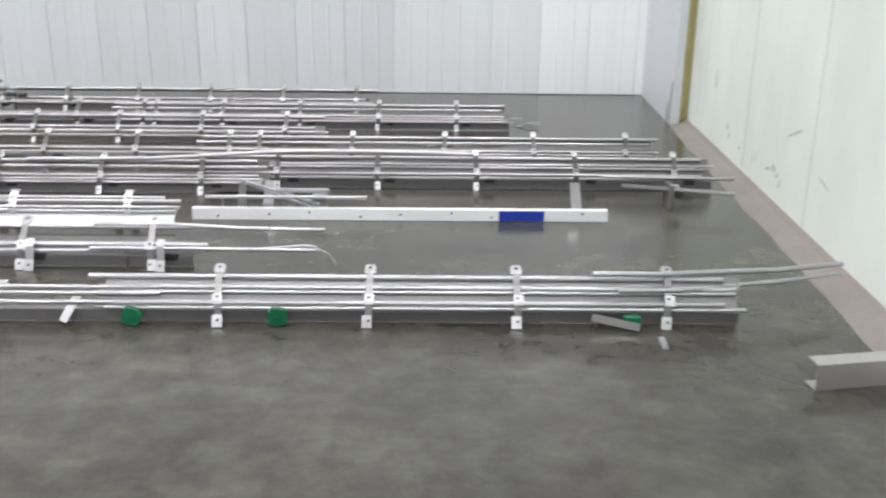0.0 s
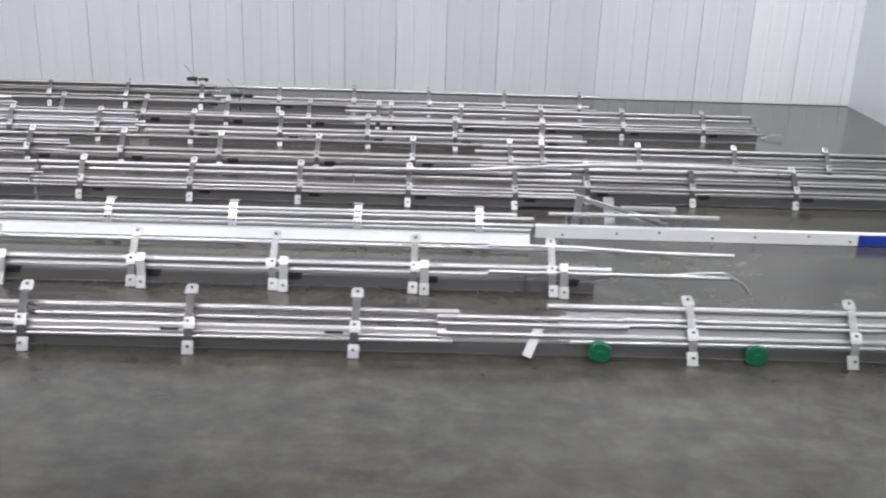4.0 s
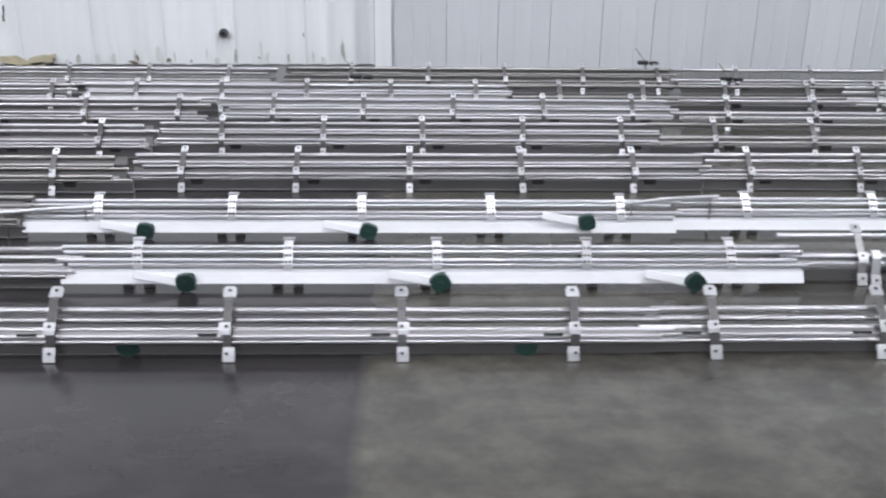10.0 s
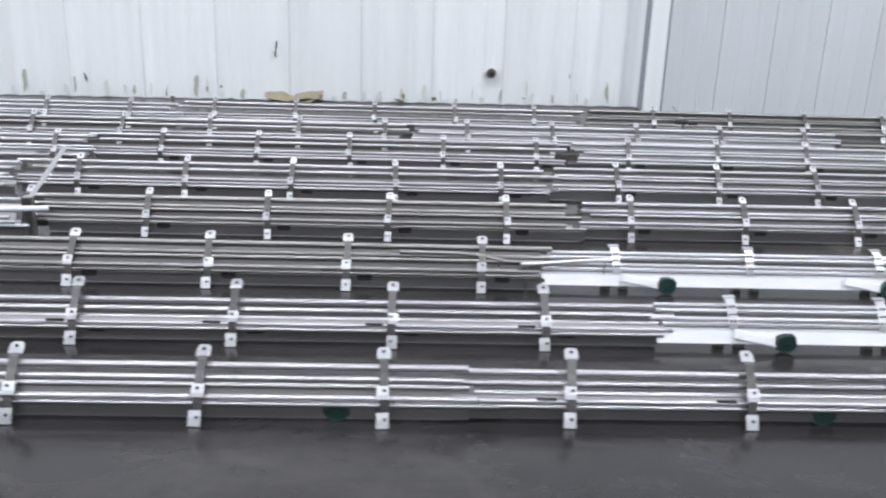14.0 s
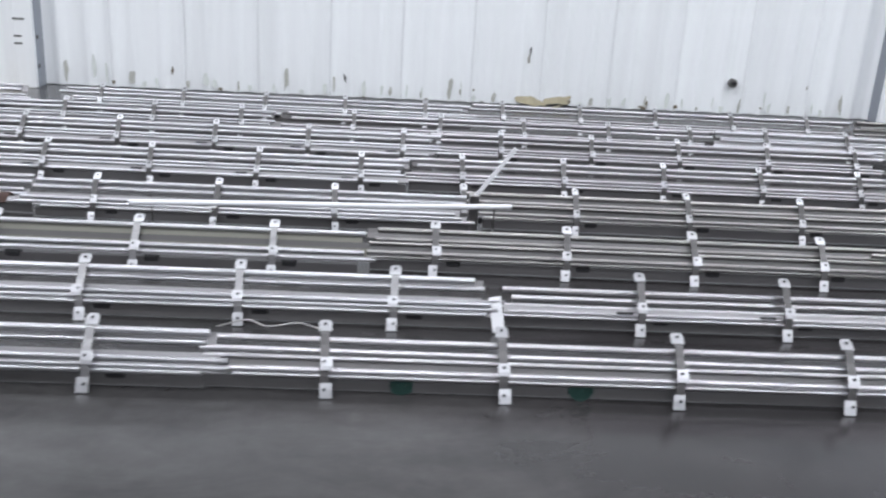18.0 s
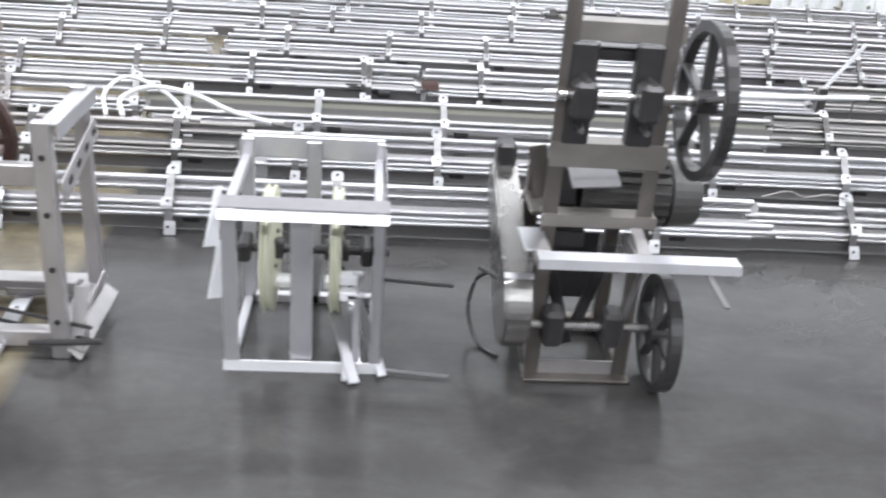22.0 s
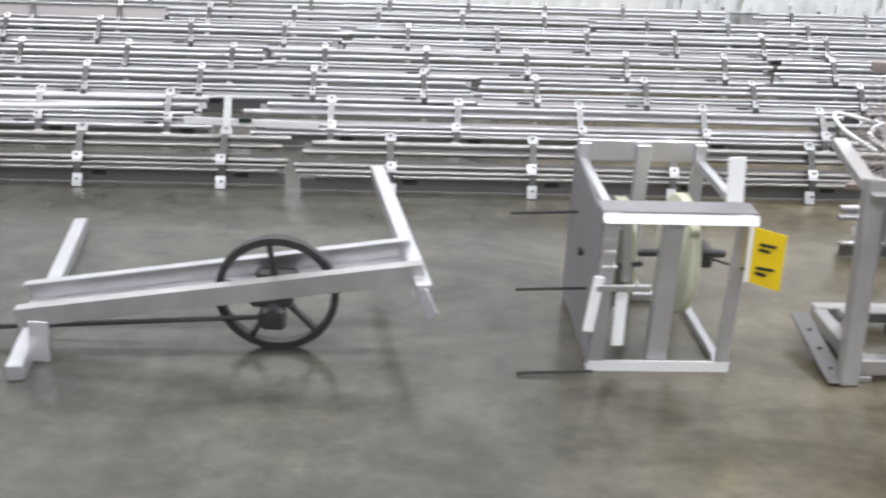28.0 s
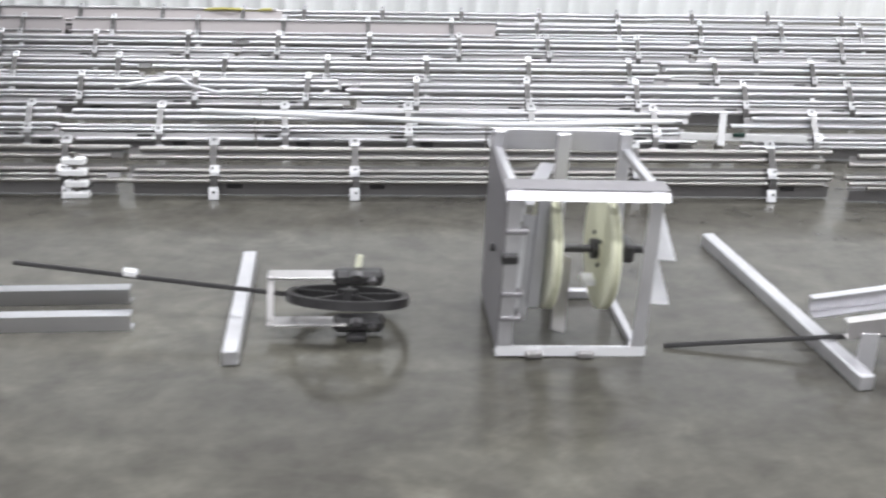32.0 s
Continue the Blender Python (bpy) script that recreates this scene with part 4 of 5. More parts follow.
# frame near the end of the walk
f4 = sheave_frame(-17.11, -16.66, 2.7, 0.42, "left", ((-0.07, 0.19), (0.105, 0.19)), "aluminium box frame with two cream sheaves standing on concrete", 1.5, 0.535, False, 0.17)
f4.matrix_basis = pose(-16.885, 2.7, 0.004, 0, 1.3, 1.5)
for z in (0.157, 0.304):
    part("flap", bent_flap(0.226, 0.298, 0.05, z, z + 0.15), WHITE_BAR, f4, "bright bent sheet flap")
for k, (x, z0, z1) in enumerate(((-0.16, 0.1, 0.42), (-0.12, 0.14, 0.47))):
    tilted_plate("loose_bar", f4, (x, 0.05, z0), (x + 0.02, 0.1, z1), 0.04, 0.008, ALUMINIUM, (0, 1, 0.1))
for x, z0, z1, w in ((-0.185, 0.15, 0.4, 0.03), (-0.2, 0.43, 0.5, 0.05)):
    tilted_plate("loose_plate", f4, (x, 0.03, z0), (x + 0.012, 0.05, z1), w, 0.012, WHITE_BAR, (0.3, 1, 0.1))
tilted_plate("brace", f4, (-0.02, 0.12, 0.02), (0.02, 0.3, 0.2), 0.05, 0.008, PALE, (0, 1, 0.4))
tilted_plate("top_brace", f4, (-0.17, 0.05, 0.47), (-0.05, 0.35, 0.5), 0.05, 0.006, ALUMINIUM, (0, 0, 1))
for z in (0.12, 0.2, 0.4):
    part("side_clip", boxed(-0.226, -0.16, -0.01, 0.03, z, z + 0.016, 0.004), GREY_METAL, f4)
part("black_knob", boxed(-0.235, -0.185, -0.02, 0.04, 0.31, 0.34, 0.006), CAST, f4)
for x in (-0.14, 0.02):
    part("caster", boxed(x, x + 0.05, -0.02, 0.03, -0.0, 0.02, 0.004), PALE, f4)

# drive unit with belt guard, motor and two handwheels
d = empty("drive_unit", pose(-11.17, 2.53, 0), "tall worn steel drive unit with belt guard, motor and spoked wheels", "machine")
for px in (-0.16, 0.1):
    part("post", strip(((0.05, 0.0), (0.0, 0.0), (0.0, 1.42), (0.05, 1.42)), px, px + 0.042, 0.006), MACHINE, d)
    part("rear_post", boxed(px, px + 0.042, 0.27, 0.31, 0.0, 0.56, 0.004), MACHINE, d)
for z, hgt, y in ((0.99, 0.045, 0.0), (0.655, 0.065, -0.008), (0.485, 0.03, -0.012), (1.36, 0.05, 0.0)):
    part("rung", strip(((y + 0.06, z + hgt), (y, z + hgt), (y, z)), -0.16, 0.155, 0.006), RUNG, d)
part("base_bar", angle((-0.16, 0, 0), (0.145, 0, 0), 0.055, (0, 0, 1), (0, 1, 0)), PALE, d)
part("base_lip", boxed(-0.165, 0.15, -0.04, 0.0, 0.0, 0.012, 0.003), MACHINE, d)
part("rear_base_bar", boxed(-0.16, 0.155, 0.27, 0.31, 0.0, 0.05, 0.004), MACHINE, d)
for px in (-0.155, 0.11):
    part("base_side", boxed(px, px + 0.04, 0.01, 0.27, 0.0, 0.05, 0.004), MACHINE, d)
    part("arm", boxed(px, px + 0.035, -0.16, 0.0, 0.415, 0.455, 0.004), PALE, d)
part("lower_stay", bar(bmesh.new(), (0.12, -0.19, 0.43), (0.128, -0.06, 0.2), 0.03, 0.006, (1, 0, 0), 0.001), PALE, d)
part("front_bar", strip(((-0.165, 0.461), (-0.212, 0.459), (-0.216, 0.436)), -0.16, 0.375, 0.006), SATIN, d, "bright aluminium front bar")
part("slanted_stay", bar(bmesh.new(), (0.125, -0.012, 0.5), (0.145, -0.2, 0.43), 0.034, 0.005, (0, 0, 1), 0.001), PALE, d)
part("left_arm_plate", boxed(-0.19, -0.12, -0.16, -0.01, 0.457, 0.464, 0.002), ALUMINIUM, d)
part("forward_strip", bar(bmesh.new(), (0.29, -0.18, 0.435), (0.295, -0.36, 0.415), 0.016, 0.005, (0, 0, 1), 0.001), CHANNEL, d, "thin perforated strip reaching forward")
part("motor_plate", bar(bmesh.new(), (-0.05, 0.07, 0.6), (0.085, 0.07, 0.61), 0.14, 0.006, (0, -0.35, 1), 0.001), GREY_METAL, d, "grey tilted plate before the motor")
part("tension_block", boxed(-0.21, -0.15, 0.37, 0.45, 0.48, 0.57, 0.01), CAST, d, "black tension block over the guard")
part("tension_plate", bar(bmesh.new(), (-0.15, 0.05, 0.68), (-0.12, 0.05, 0.53), 0.05, 0.008, (0, 1, 0), 0.002), MACHINE, d)
for a, b in (((-0.1, 0.03, 0.4), (0.0, 0.04, 0.07)), ((0.09, 0.03, 0.4), (0.02, 0.05, 0.12)), ((-0.1, 0.22, 0.36), (0.1, 0.22, 0.3))):
    part("dark_strut", bar(bmesh.new(), a, b, 0.035, 0.012, (0, 1, 0), 0.002), CAST, d)
part("chute", boxed(-0.09, 0.1, 0.2, 0.21, 0.14, 0.36, 0.003), CAST, d, "dark sheet behind the lower shaft")
part("belt", boxed(-0.085, -0.055, 0.09, 0.12, 0.1, 0.46, 0.004), BLACK, d)
part("spindle", rod(bmesh.new(), (-0.07, 0.03, 0.7), (-0.07, 0.03, 0.98), 0.014, 10), STEEL_DULL, d)
part("spindle", rod(bmesh.new(), (0.07, 0.03, 0.7), (0.07, 0.03, 0.98), 0.014, 10), STEEL_DULL, d)
part("crosshead", boxed(-0.1, 0.1, 0.04, 0.07, 0.93, 0.965, 0.004), CAST, d)
part("junction", boxed(-0.09, 0.0, -0.02, 0.05, 0.41, 0.46, 0.006), CAST, d)
part("shaft", rod(bmesh.new(), (-0.13, -0.05, 0.85), (0.27, -0.05, 0.85), 0.014, 12), STAINLESS, d)
part("lower_shaft", rod(bmesh.new(), (-0.2, -0.06, 0.185), (0.24, -0.06, 0.185), 0.014, 12), STAINLESS, d)
for bx in (-0.1, 0.07):
    br = part("bearing", boxed(bx - 0.03, bx + 0.03, -0.085, -0.005, 0.8, 0.9, 0.012), CAST, d, "black pillow-block bearing")
    part("slide", boxed(bx - 0.035, bx + 0.035, -0.012, 0.03, 0.715, 0.985, 0.006), CAST, d)
    for z in (0.775, 0.9):
        part("bolt", rod(bmesh.new(), (bx, -0.075, z), (bx, -0.01, z), 0.009, 6), STEEL_DULL, d)
    part("lower_bearing", boxed(bx - 0.03 + 0.03, bx + 0.03 + 0.03, -0.1, -0.02, 0.13, 0.24, 0.012), CAST, d)
spoked_wheel("handwheel", d, (0.25, -0.05, 0.85), 0.205, 0.026, 0.03, 5, CAST, "x", 0.035, 0.3, "dark spoked handwheel")
spoked_wheel("flywheel", d, (0.24, -0.06, 0.171), 0.17, 0.026, 0.034, 6, CAST, "x", 0.035, 0.1, "dark spoked flywheel")
# belt guard: a rounded case leaning forward
bm = bmesh.new()
top, bot, gr = Vector((0.39, 0.425)), Vector((-0.015, 0.235)), 0.13
ax = (top - bot).normalized()
nx = Vector((ax.y, -ax.x))
outline = []
for k in range(25):
    a = math.pi * k / 24
    outline.append(top + gr * 0.62 * (nx * math.cos(a) + ax * math.sin(a)))
for k in range(25):
    a = math.pi * k / 24
    outline.append(bot + gr * (-nx * math.cos(a) - ax * math.sin(a)))
faces = [[bm.verts.new((px, p.x, p.y)) for p in outline] for px in (-0.222, -0.145)]
for k in range(len(outline)):
    j = (k + 1) % len(outline)
    bm.faces.new((faces[0][k], faces[0][j], faces[1][j], faces[1][k]))
bm.faces.new(faces[0])
bm.faces.new(faces[1])
bmesh.ops.recalc_face_normals(bm, faces=bm.faces)
bmesh.ops.bevel(bm, geom=[e for e in bm.edges if abs(e.verts[0].co.x - e.verts[1].co.x) < 1e-5 and len(e.link_faces) == 2], offset=0.008, segments=2, affect="EDGES")
guard = part("belt_guard", bm, STAINLESS, d, "polished stainless belt guard with rounded ends")
for a in (-0.5, 0.1):
    q = bot + (gr + 0.001) * (-nx * math.cos(a) - ax * math.sin(a))
    e = (q - bot).normalized()
    side = Vector((-e.y, e.x)) * 0.012
    part("band", bar(bmesh.new(), (-0.224, q.x, q.y), (-0.143, q.x, q.y), 0.003, 0.02, (0, side.x, side.y), 0.001), ALUMINIUM, guard)
part("motor_seat", boxed(-0.14, 0.14, 0.08, 0.26, 0.46, 0.475, 0.003), MACHINE, d)
mot = part("motor", rod(bmesh.new(), (0.0, 0.16, 0.515), (0.26, 0.16, 0.515), 0.086, 24), MOTOR_GREY, d, "grey finned electric motor", smooth=False)
for k in range(20):
    a = 2 * math.pi * k / 20
    c, s = math.cos(a), math.sin(a)
    part("fin", bar(bmesh.new(), (0.02, 0.16 + 0.093 * c, 0.515 + 0.093 * s), (0.25, 0.16 + 0.093 * c, 0.515 + 0.093 * s), 0.005, 0.02, (0, c, s)), MOTOR_GREY, mot)
part("end_bell", rod(bmesh.new(), (0.26, 0.16, 0.515), (0.345, 0.16, 0.515), 0.1, 28, 0.09), MOTOR_GREY, mot, "dull cast end bell")
part("gearbox", boxed(-0.1, 0.0, 0.08, 0.24, 0.48, 0.62, 0.02), CAST, d)
part("cable", tube(eased([(-0.19, -0.03, 0.26), (-0.22, 0.12, 0.25), (-0.26, 0.22, 0.18), (-0.28, 0.2, 0.08), (-0.25, 0.12, 0.01), (-0.2, 0.05, 0.008)]), 0.006), CAST, d, "black rubber cable")
part("conduit", rod(bmesh.new(), (-0.25, 0.22, 0.22), (-0.21, 0.0, 0.29), 0.008, 10), CAST, d)

for ob in d.children:
    if ob.name.split(".")[0] in ("post", "rear_post", "rung", "base_bar", "base_lip", "rear_base_bar", "base_side", "bearing", "slide", "bolt", "spindle", "crosshead"):
        ob.matrix_basis = Matrix.Translation((0.028, -0.035, 0))

# twin-wheel unit with a mesh guard
g = empty("twin_wheel_unit", pose(-13.135, 2.54, 0), "pale steel frame with two rusty wheels, motor and mesh guard", "machine")
part("base_bar", boxed(-0.55, 0.575, 0.0, 0.045, 0.02, 0.072, 0.004), PALE, g)
part("rear_base_bar", boxed(-0.52, 0.52, 0.33, 0.375, 0.02, 0.072, 0.004), PALE, g)
part("cross_bar", boxed(-0.5, 0.5, 0.2, 0.24, 0.1, 0.125, 0.003), PALE, g)
for px in (-0.53, 0.48):
    part("base_side", boxed(px, px + 0.045, 0.045, 0.33, 0.02, 0.07, 0.004), PALE, g)
part("right_post", bar(bmesh.new(), (0.512, -0.012, 0.0), (0.518, 0.005, 0.695), 0.05, 0.036, (0, 1, 0), 0.004), PALE, g)
for k in range(4):
    part("bolt", rod(bmesh.new(), (0.513 + 0.0015 * k, -0.032 + 0.004 * k, 0.12 + 0.16 * k), (0.513 + 0.0015 * k, 0.0, 0.12 + 0.16 * k), 0.009, 6), CAST, g)
part("right_rear_post", boxed(0.5, 0.543, 0.31, 0.345, 0.0, 0.7, 0.004), PALE, g)
part("end_link", angle((0.56, -0.01, 0.69), (0.56, 0.345, 0.69), 0.045, (0, 0, -1), (-1, 0, 0)), ALUMINIUM, g, "bright angle across the end")
stay = part("end_stay", bar(bmesh.new(), (0.56, -0.01, 0.5), (0.56, 0.33, 0.58), 0.006, 0.07, (0, -0.23, 1), 0.002), PALE, g, "perforated plate across the end")
for k in range(4):
    y = 0.04 + 0.08 * k
    part("slot", bar(bmesh.new(), (0.564, y, 0.512 + 0.0188 * k), (0.564, y + 0.03, 0.519 + 0.0188 * k), 0.002, 0.016, (0, -0.23, 1)), DARK, stay)
part("base_brace", bar(bmesh.new(), (0.555, -0.05, 0.028), (0.575, 0.3, 0.06), 0.05, 0.006, (1, 0, 1), 0.002), PALE, g)
part("base_stay", bar(bmesh.new(), (0.54, -0.03, 0.05), (0.56, 0.29, 0.12), 0.02, 0.006, (1, 0, 0.3), 0.002), PALE, g)
part("tie_rod", rod(bmesh.new(), (0.43, -0.035, 0.055), (0.63, -0.03, 0.062), 0.009, 8), CAST, g)
part("left_post", bar(bmesh.new(), (-0.555, -0.012, 0.0), (-0.555, 0.09, 0.6), 0.055, 0.04, (0, 1, 0), 0.004), PALE, g)
part("inner_left_post", bar(bmesh.new(), (-0.47, 0.2, 0.05), (-0.44, 0.2, 0.85), 0.045, 0.04, (0, 1, 0), 0.004), PALE, g)
part("inner_right_post", bar(bmesh.new(), (0.352, 0.06, 0.5), (0.318, 0.06, 0.925), 0.045, 0.03, (0, 1, 0), 0.004), PALE, g)
for z in (0.62, 0.85):
    part("bolt", rod(bmesh.new(), (0.392 - 0.08 * z, 0.036, z), (0.392 - 0.08 * z, 0.05, z), 0.009, 6), CAST, g)
part("mesh_stay", bar(bmesh.new(), (0.312, 0.06, 0.9), (0.3, 0.355, 0.85), 0.02, 0.006, (0, 0, 1), 0.001), PALE, g)
part("left_stay", bar(bmesh.new(), (-0.55, 0.05, 0.55), (-0.55, 0.36, 0.62), 0.045, 0.03, (0, 0, 1), 0.003), PALE, g, "slanted end link")
part("upper_bar", boxed(-0.53, 0.495, 0.005, 0.04, 0.508, 0.57, 0.004), PALE, g)
for wx, swing in ((-0.25, 25), (0.235, 0)):
    rim = spoked_wheel("spoked_wheel", g, (wx, 0.13, 0.595), 0.168, 0.028, 0.034, 5, RUST, "y", 0.04, 0.4 + wx, "brown rusty spoked wheel")
    rim.matrix_basis = Matrix.Translation((wx, 0.13, 0.595)) @ pose(0, 0, 0, 0, 0, swing) @ Matrix.Translation((-wx, -0.13, -0.595)) @ rim.matrix_basis
part("wheel_cover", boxed(0.135, 0.3, 0.1, 0.11, 0.515, 0.605, 0.004), RUST, g, "rusty sheet behind the bar")
part("axle_block", boxed(0.16, 0.26, 0.05, 0.12, 0.5, 0.56, 0.006), RUST, g)
part("mesh_frame", boxed(-0.5, 0.32, 0.35, 0.362, 0.838, 0.866, 0.002), EXPANDED, g)
part("mesh_frame", boxed(-0.5, 0.32, 0.35, 0.362, 0.47, 0.49, 0.002), EXPANDED, g)
bm = bmesh.new()
for k in range(60):
    for sgn in (1, -1):
        x0 = -0.9 + k * 0.03
        for z0, z1 in ((0.49, 0.84),):
            dx = sgn * (z1 - z0) * 1.9
            a, b = Vector((x0 if sgn > 0 else x0 + 0.7, 0.356 + 0.002 * sgn, z0)), Vector(((x0 if sgn > 0 else x0 + 0.7) + dx, 0.356 + 0.002 * sgn, z1))
            lo, hi = -0.495, 0.315
            for lim, side in ((lo, 1), (hi, -1)):
                if (a.x - lim) * side < 0 and (b.x - lim) * side < 0:
                    a = None
                    break
                if (a.x - lim) * side < 0:
                    a = a.lerp(b, (lim - a.x) / (b.x - a.x))
                if (b.x - lim) * side < 0:
                    b = b.lerp(a, (lim - b.x) / (a.x - b.x))
            if a is not None and (b - a).length > 0.02:
                bar(bm, a, b, 0.003, 0.002, (0, 1, 0))
part("mesh_panel", bm, EXPANDED, g, "expanded metal mesh guard")
bm = bar(bmesh.new(), (-0.31, -0.036, 0.677), (-0.044, -0.036, 0.182), 0.152, 0.06, (0, -1, 0), 0.004)
part("chain_guard", bm, GREY_METAL, g, "tilted grey sheet metal chain guard")
part("motor_base", boxed(-0.33, 0.1, -0.012, 0.26, 0.072, 0.118, 0.004), PALE, g)
part("gear_case", boxed(-0.29, -0.16, 0.05, 0.2, 0.118, 0.2, 0.01), GREY_METAL, g)
part("chain_cover", boxed(-0.4, -0.3, 0.06, 0.14, 0.09, 0.19, 0.01), CAST, g, "black chain cover")
part("shaft_stub", rod(bmesh.new(), (-0.38, 0.1, 0.21), (-0.14, 0.1, 0.21), 0.012, 10), CAST, g)
part("black_cover", boxed(-0.32, -0.2, 0.02, 0.05, 0.19, 0.2, 0.002), BLACK, g)
mot = part("motor", rod(bmesh.new(), (0.055, 0.12, 0.225), (0.225, 0.12, 0.225), 0.077, 24), MOTOR, g, "blue-grey finned electric motor")
for k in range(20):
    a = 2 * math.pi * k / 20
    c, s = math.cos(a), math.sin(a)
    part("fin", bar(bmesh.new(), (0.06, 0.12 + 0.082 * c, 0.225 + 0.082 * s), (0.22, 0.12 + 0.082 * c, 0.225 + 0.082 * s), 0.004, 0.016, (0, c, s)), MOTOR, mot)
part("end_bell", rod(bmesh.new(), (0.225, 0.12, 0.232), (0.268, 0.12, 0.232), 0.078, 24, 0.068), ORANGE, mot, "orange end bell")
part("end_disc", rod(bmesh.new(), (0.268, 0.12, 0.228), (0.274, 0.12, 0.228), 0.045, 20, 0.04), MOTOR_GREY, mot, "worn grey centre of the end bell")
part("front_bell", rod(bmesh.new(), (0.005, 0.12, 0.225), (0.055, 0.12, 0.225), 0.05, 20, 0.074), MOTOR, mot)
part("motor_foot", boxed(0.1, 0.22, 0.06, 0.18, 0.118, 0.16, 0.003), MOTOR, mot)
part("outrigger", bar(bmesh.new(), (0.315, 0.31, 0.034), (0.325, -0.17, 0.012), 0.052, 0.012, (0, 0, 1), 0.002), SATIN, g, "flat pale outrigger foot with holes")
for k in range(4):
    part("hole", rod(bmesh.new(), (0.316 + 0.0025 * k, 0.2 - 0.1 * k, 0.03), (0.316 + 0.0025 * k, 0.2 - 0.1 * k, 0.0365 - 0.0046 * k), 0.006, 8), DARK, g)
part("outrigger_beam", boxed(0.26, 0.5, 0.27, 0.31, 0.04, 0.065, 0.003), PALE, g)
part("foot_plate", bar(bmesh.new(), (0.555, -0.02, 0.02), (0.56, 0.06, 0.19), 0.04, 0.008, (0, 0, 1), 0.002), PALE, g)
left_foot = part("left_foot_plate", bar(bmesh.new(), (-0.59, -0.03, 0.012), (-0.59, 0.3, 0.07), 0.06, 0.008, (0, 0, 1), 0.002), CHANNEL, g, "perforated foot plate")
for k in range(3):
    part("hole", HOLE, None, left_foot, m=pose(-0.59, 0.03 + 0.09 * k, 0.0285 + 0.0158 * k, 80))
for z in (0.05, 0.09):
    part("tie_rod", rod(bmesh.new(), (0.3, 0.1, z), (0.6, -0.02, z + 0.01), 0.006, 8), CAST, g)
for px in (-0.53, 0.5):
    part("pad", boxed(px, px + 0.05, -0.005, 0.05, 0.0, 0.02, 0.003), PALE, g)
    part("rear_pad", boxed(px, px + 0.05, 0.33, 0.38, 0.0, 0.02, 0.003), PALE, g)

# wheel carriage: two channels between cross bars, held up by a spoked wheel
c = empty("wheel_carriage", pose(-15.36, 2.705, 0), "aluminium channel carriage propped on a dark spoked wheel", "wheel carriage")
part("front_channel", strip(((0.03, 0.0), (0.0, 0.0), (0.0, 0.055), (0.03, 0.055)), -0.58, 0.58, 0.005), PALE, c, "", pose(-0.14, -0.09, 0.186, 0, -8.0, 0))
part("rear_channel", strip(((-0.03, 0.06), (0.0, 0.06), (0.0, 0.0), (-0.04, 0.0)), -0.58, 0.58, 0.005), SATIN, c, "", pose(-0.175, 0.11, 0.176, 0, -8.3, 0))
spoked_wheel("spoked_wheel", c, (0.005, 0.0, 0.181), 0.18, 0.022, 0.03, 5, CAST, "y", 0.032, 0.2, "dark spoked cast wheel")
part("axle", rod(bmesh.new(), (0.005, -0.13, 0.18), (0.005, 0.13, 0.18), 0.014, 12), CAST, c)
for y in (-0.07, 0.07):
    part("bearing", boxed(-0.065, 0.06, y - 0.02, y + 0.02, 0.175, 0.228, 0.012), CAST, c)
part("hub_block", boxed(-0.035, 0.04, -0.115, -0.07, 0.115, 0.185, 0.012), CAST, c, "black hub bearing")
part("slot_plate", bar(bmesh.new(), (-0.28, -0.03, 0.19), (-0.05, -0.03, 0.225), 0.022, 0.006, (0, 1, 0), 0.001), CAST, c)
part("left_cross_bar", bar(bmesh.new(), (-0.695, -0.21, 0.026), (-0.84, 0.867, 0.026), 0.048, 0.05, (0, 0, 1), 0.004), SATIN, c, "bright angle lying on the floor")
part("gusset", bar(bmesh.new(), (-0.66, -0.115, 0.01), (-0.655, -0.1, 0.13), 0.055, 0.006, (0, 1, 0), 0.001), SATIN, c)
part("right_cross_bar", bar(bmesh.new(), (0.43, -0.14, 0.262), (0.275, 0.784, 0.292), 0.048, 0.045, (0, 0, 1), 0.004), SATIN, c, "raised bright angle bar")
part("end_hook", bar(bmesh.new(), (0.425, -0.14, 0.262), (0.452, -0.24, 0.235), 0.034, 0.006, (0, 1, 0), 0.001), ALUMINIUM, c)
part("rod", rod(bmesh.new(), (-1.22, 0.05, 0.008), (0.0, -0.03, 0.12), 0.008, 8), CAST, c)

# second carriage, with its wheel lying flat
e = empty("flat_wheel_carriage", pose(-17.54, 2.9, 0), "aluminium fork with a dark wheel lying flat on concrete", "wheel carriage")
part("cross_bar", bar(bmesh.new(), (-0.365, -0.25, 0.026), (-0.41, 0.49, 0.026), 0.05, 0.05, (0, 0, 1), 0.004), SATIN, e, "bright angle lying on the floor")
part("upper_arm", boxed(-0.28, -0.03, -0.015, 0.045, 0.172, 0.18, 0.003), PALE, e)
part("lower_arm", boxed(-0.28, -0.03, -0.09, -0.03, 0.045, 0.053, 0.003), PALE, e)
part("arm_plate", bar(bmesh.new(), (-0.27, -0.06, 0.05), (-0.27, 0.01, 0.175), 0.02, 0.005, (0, -1, 1), 0.001), PALE, e)
wheel = spoked_wheel("flat_wheel", e, (0.0, -0.04, 0.1), 0.195, 0.024, 0.028, 5, CAST, "x", 0.03, 0.3, "dark spoked wheel lying almost flat")
wheel.matrix_basis = pose(-0.03, 0.0, 0.105, -18, 3, 0) @ pose(0, 0, 0, 0, 90, 0)
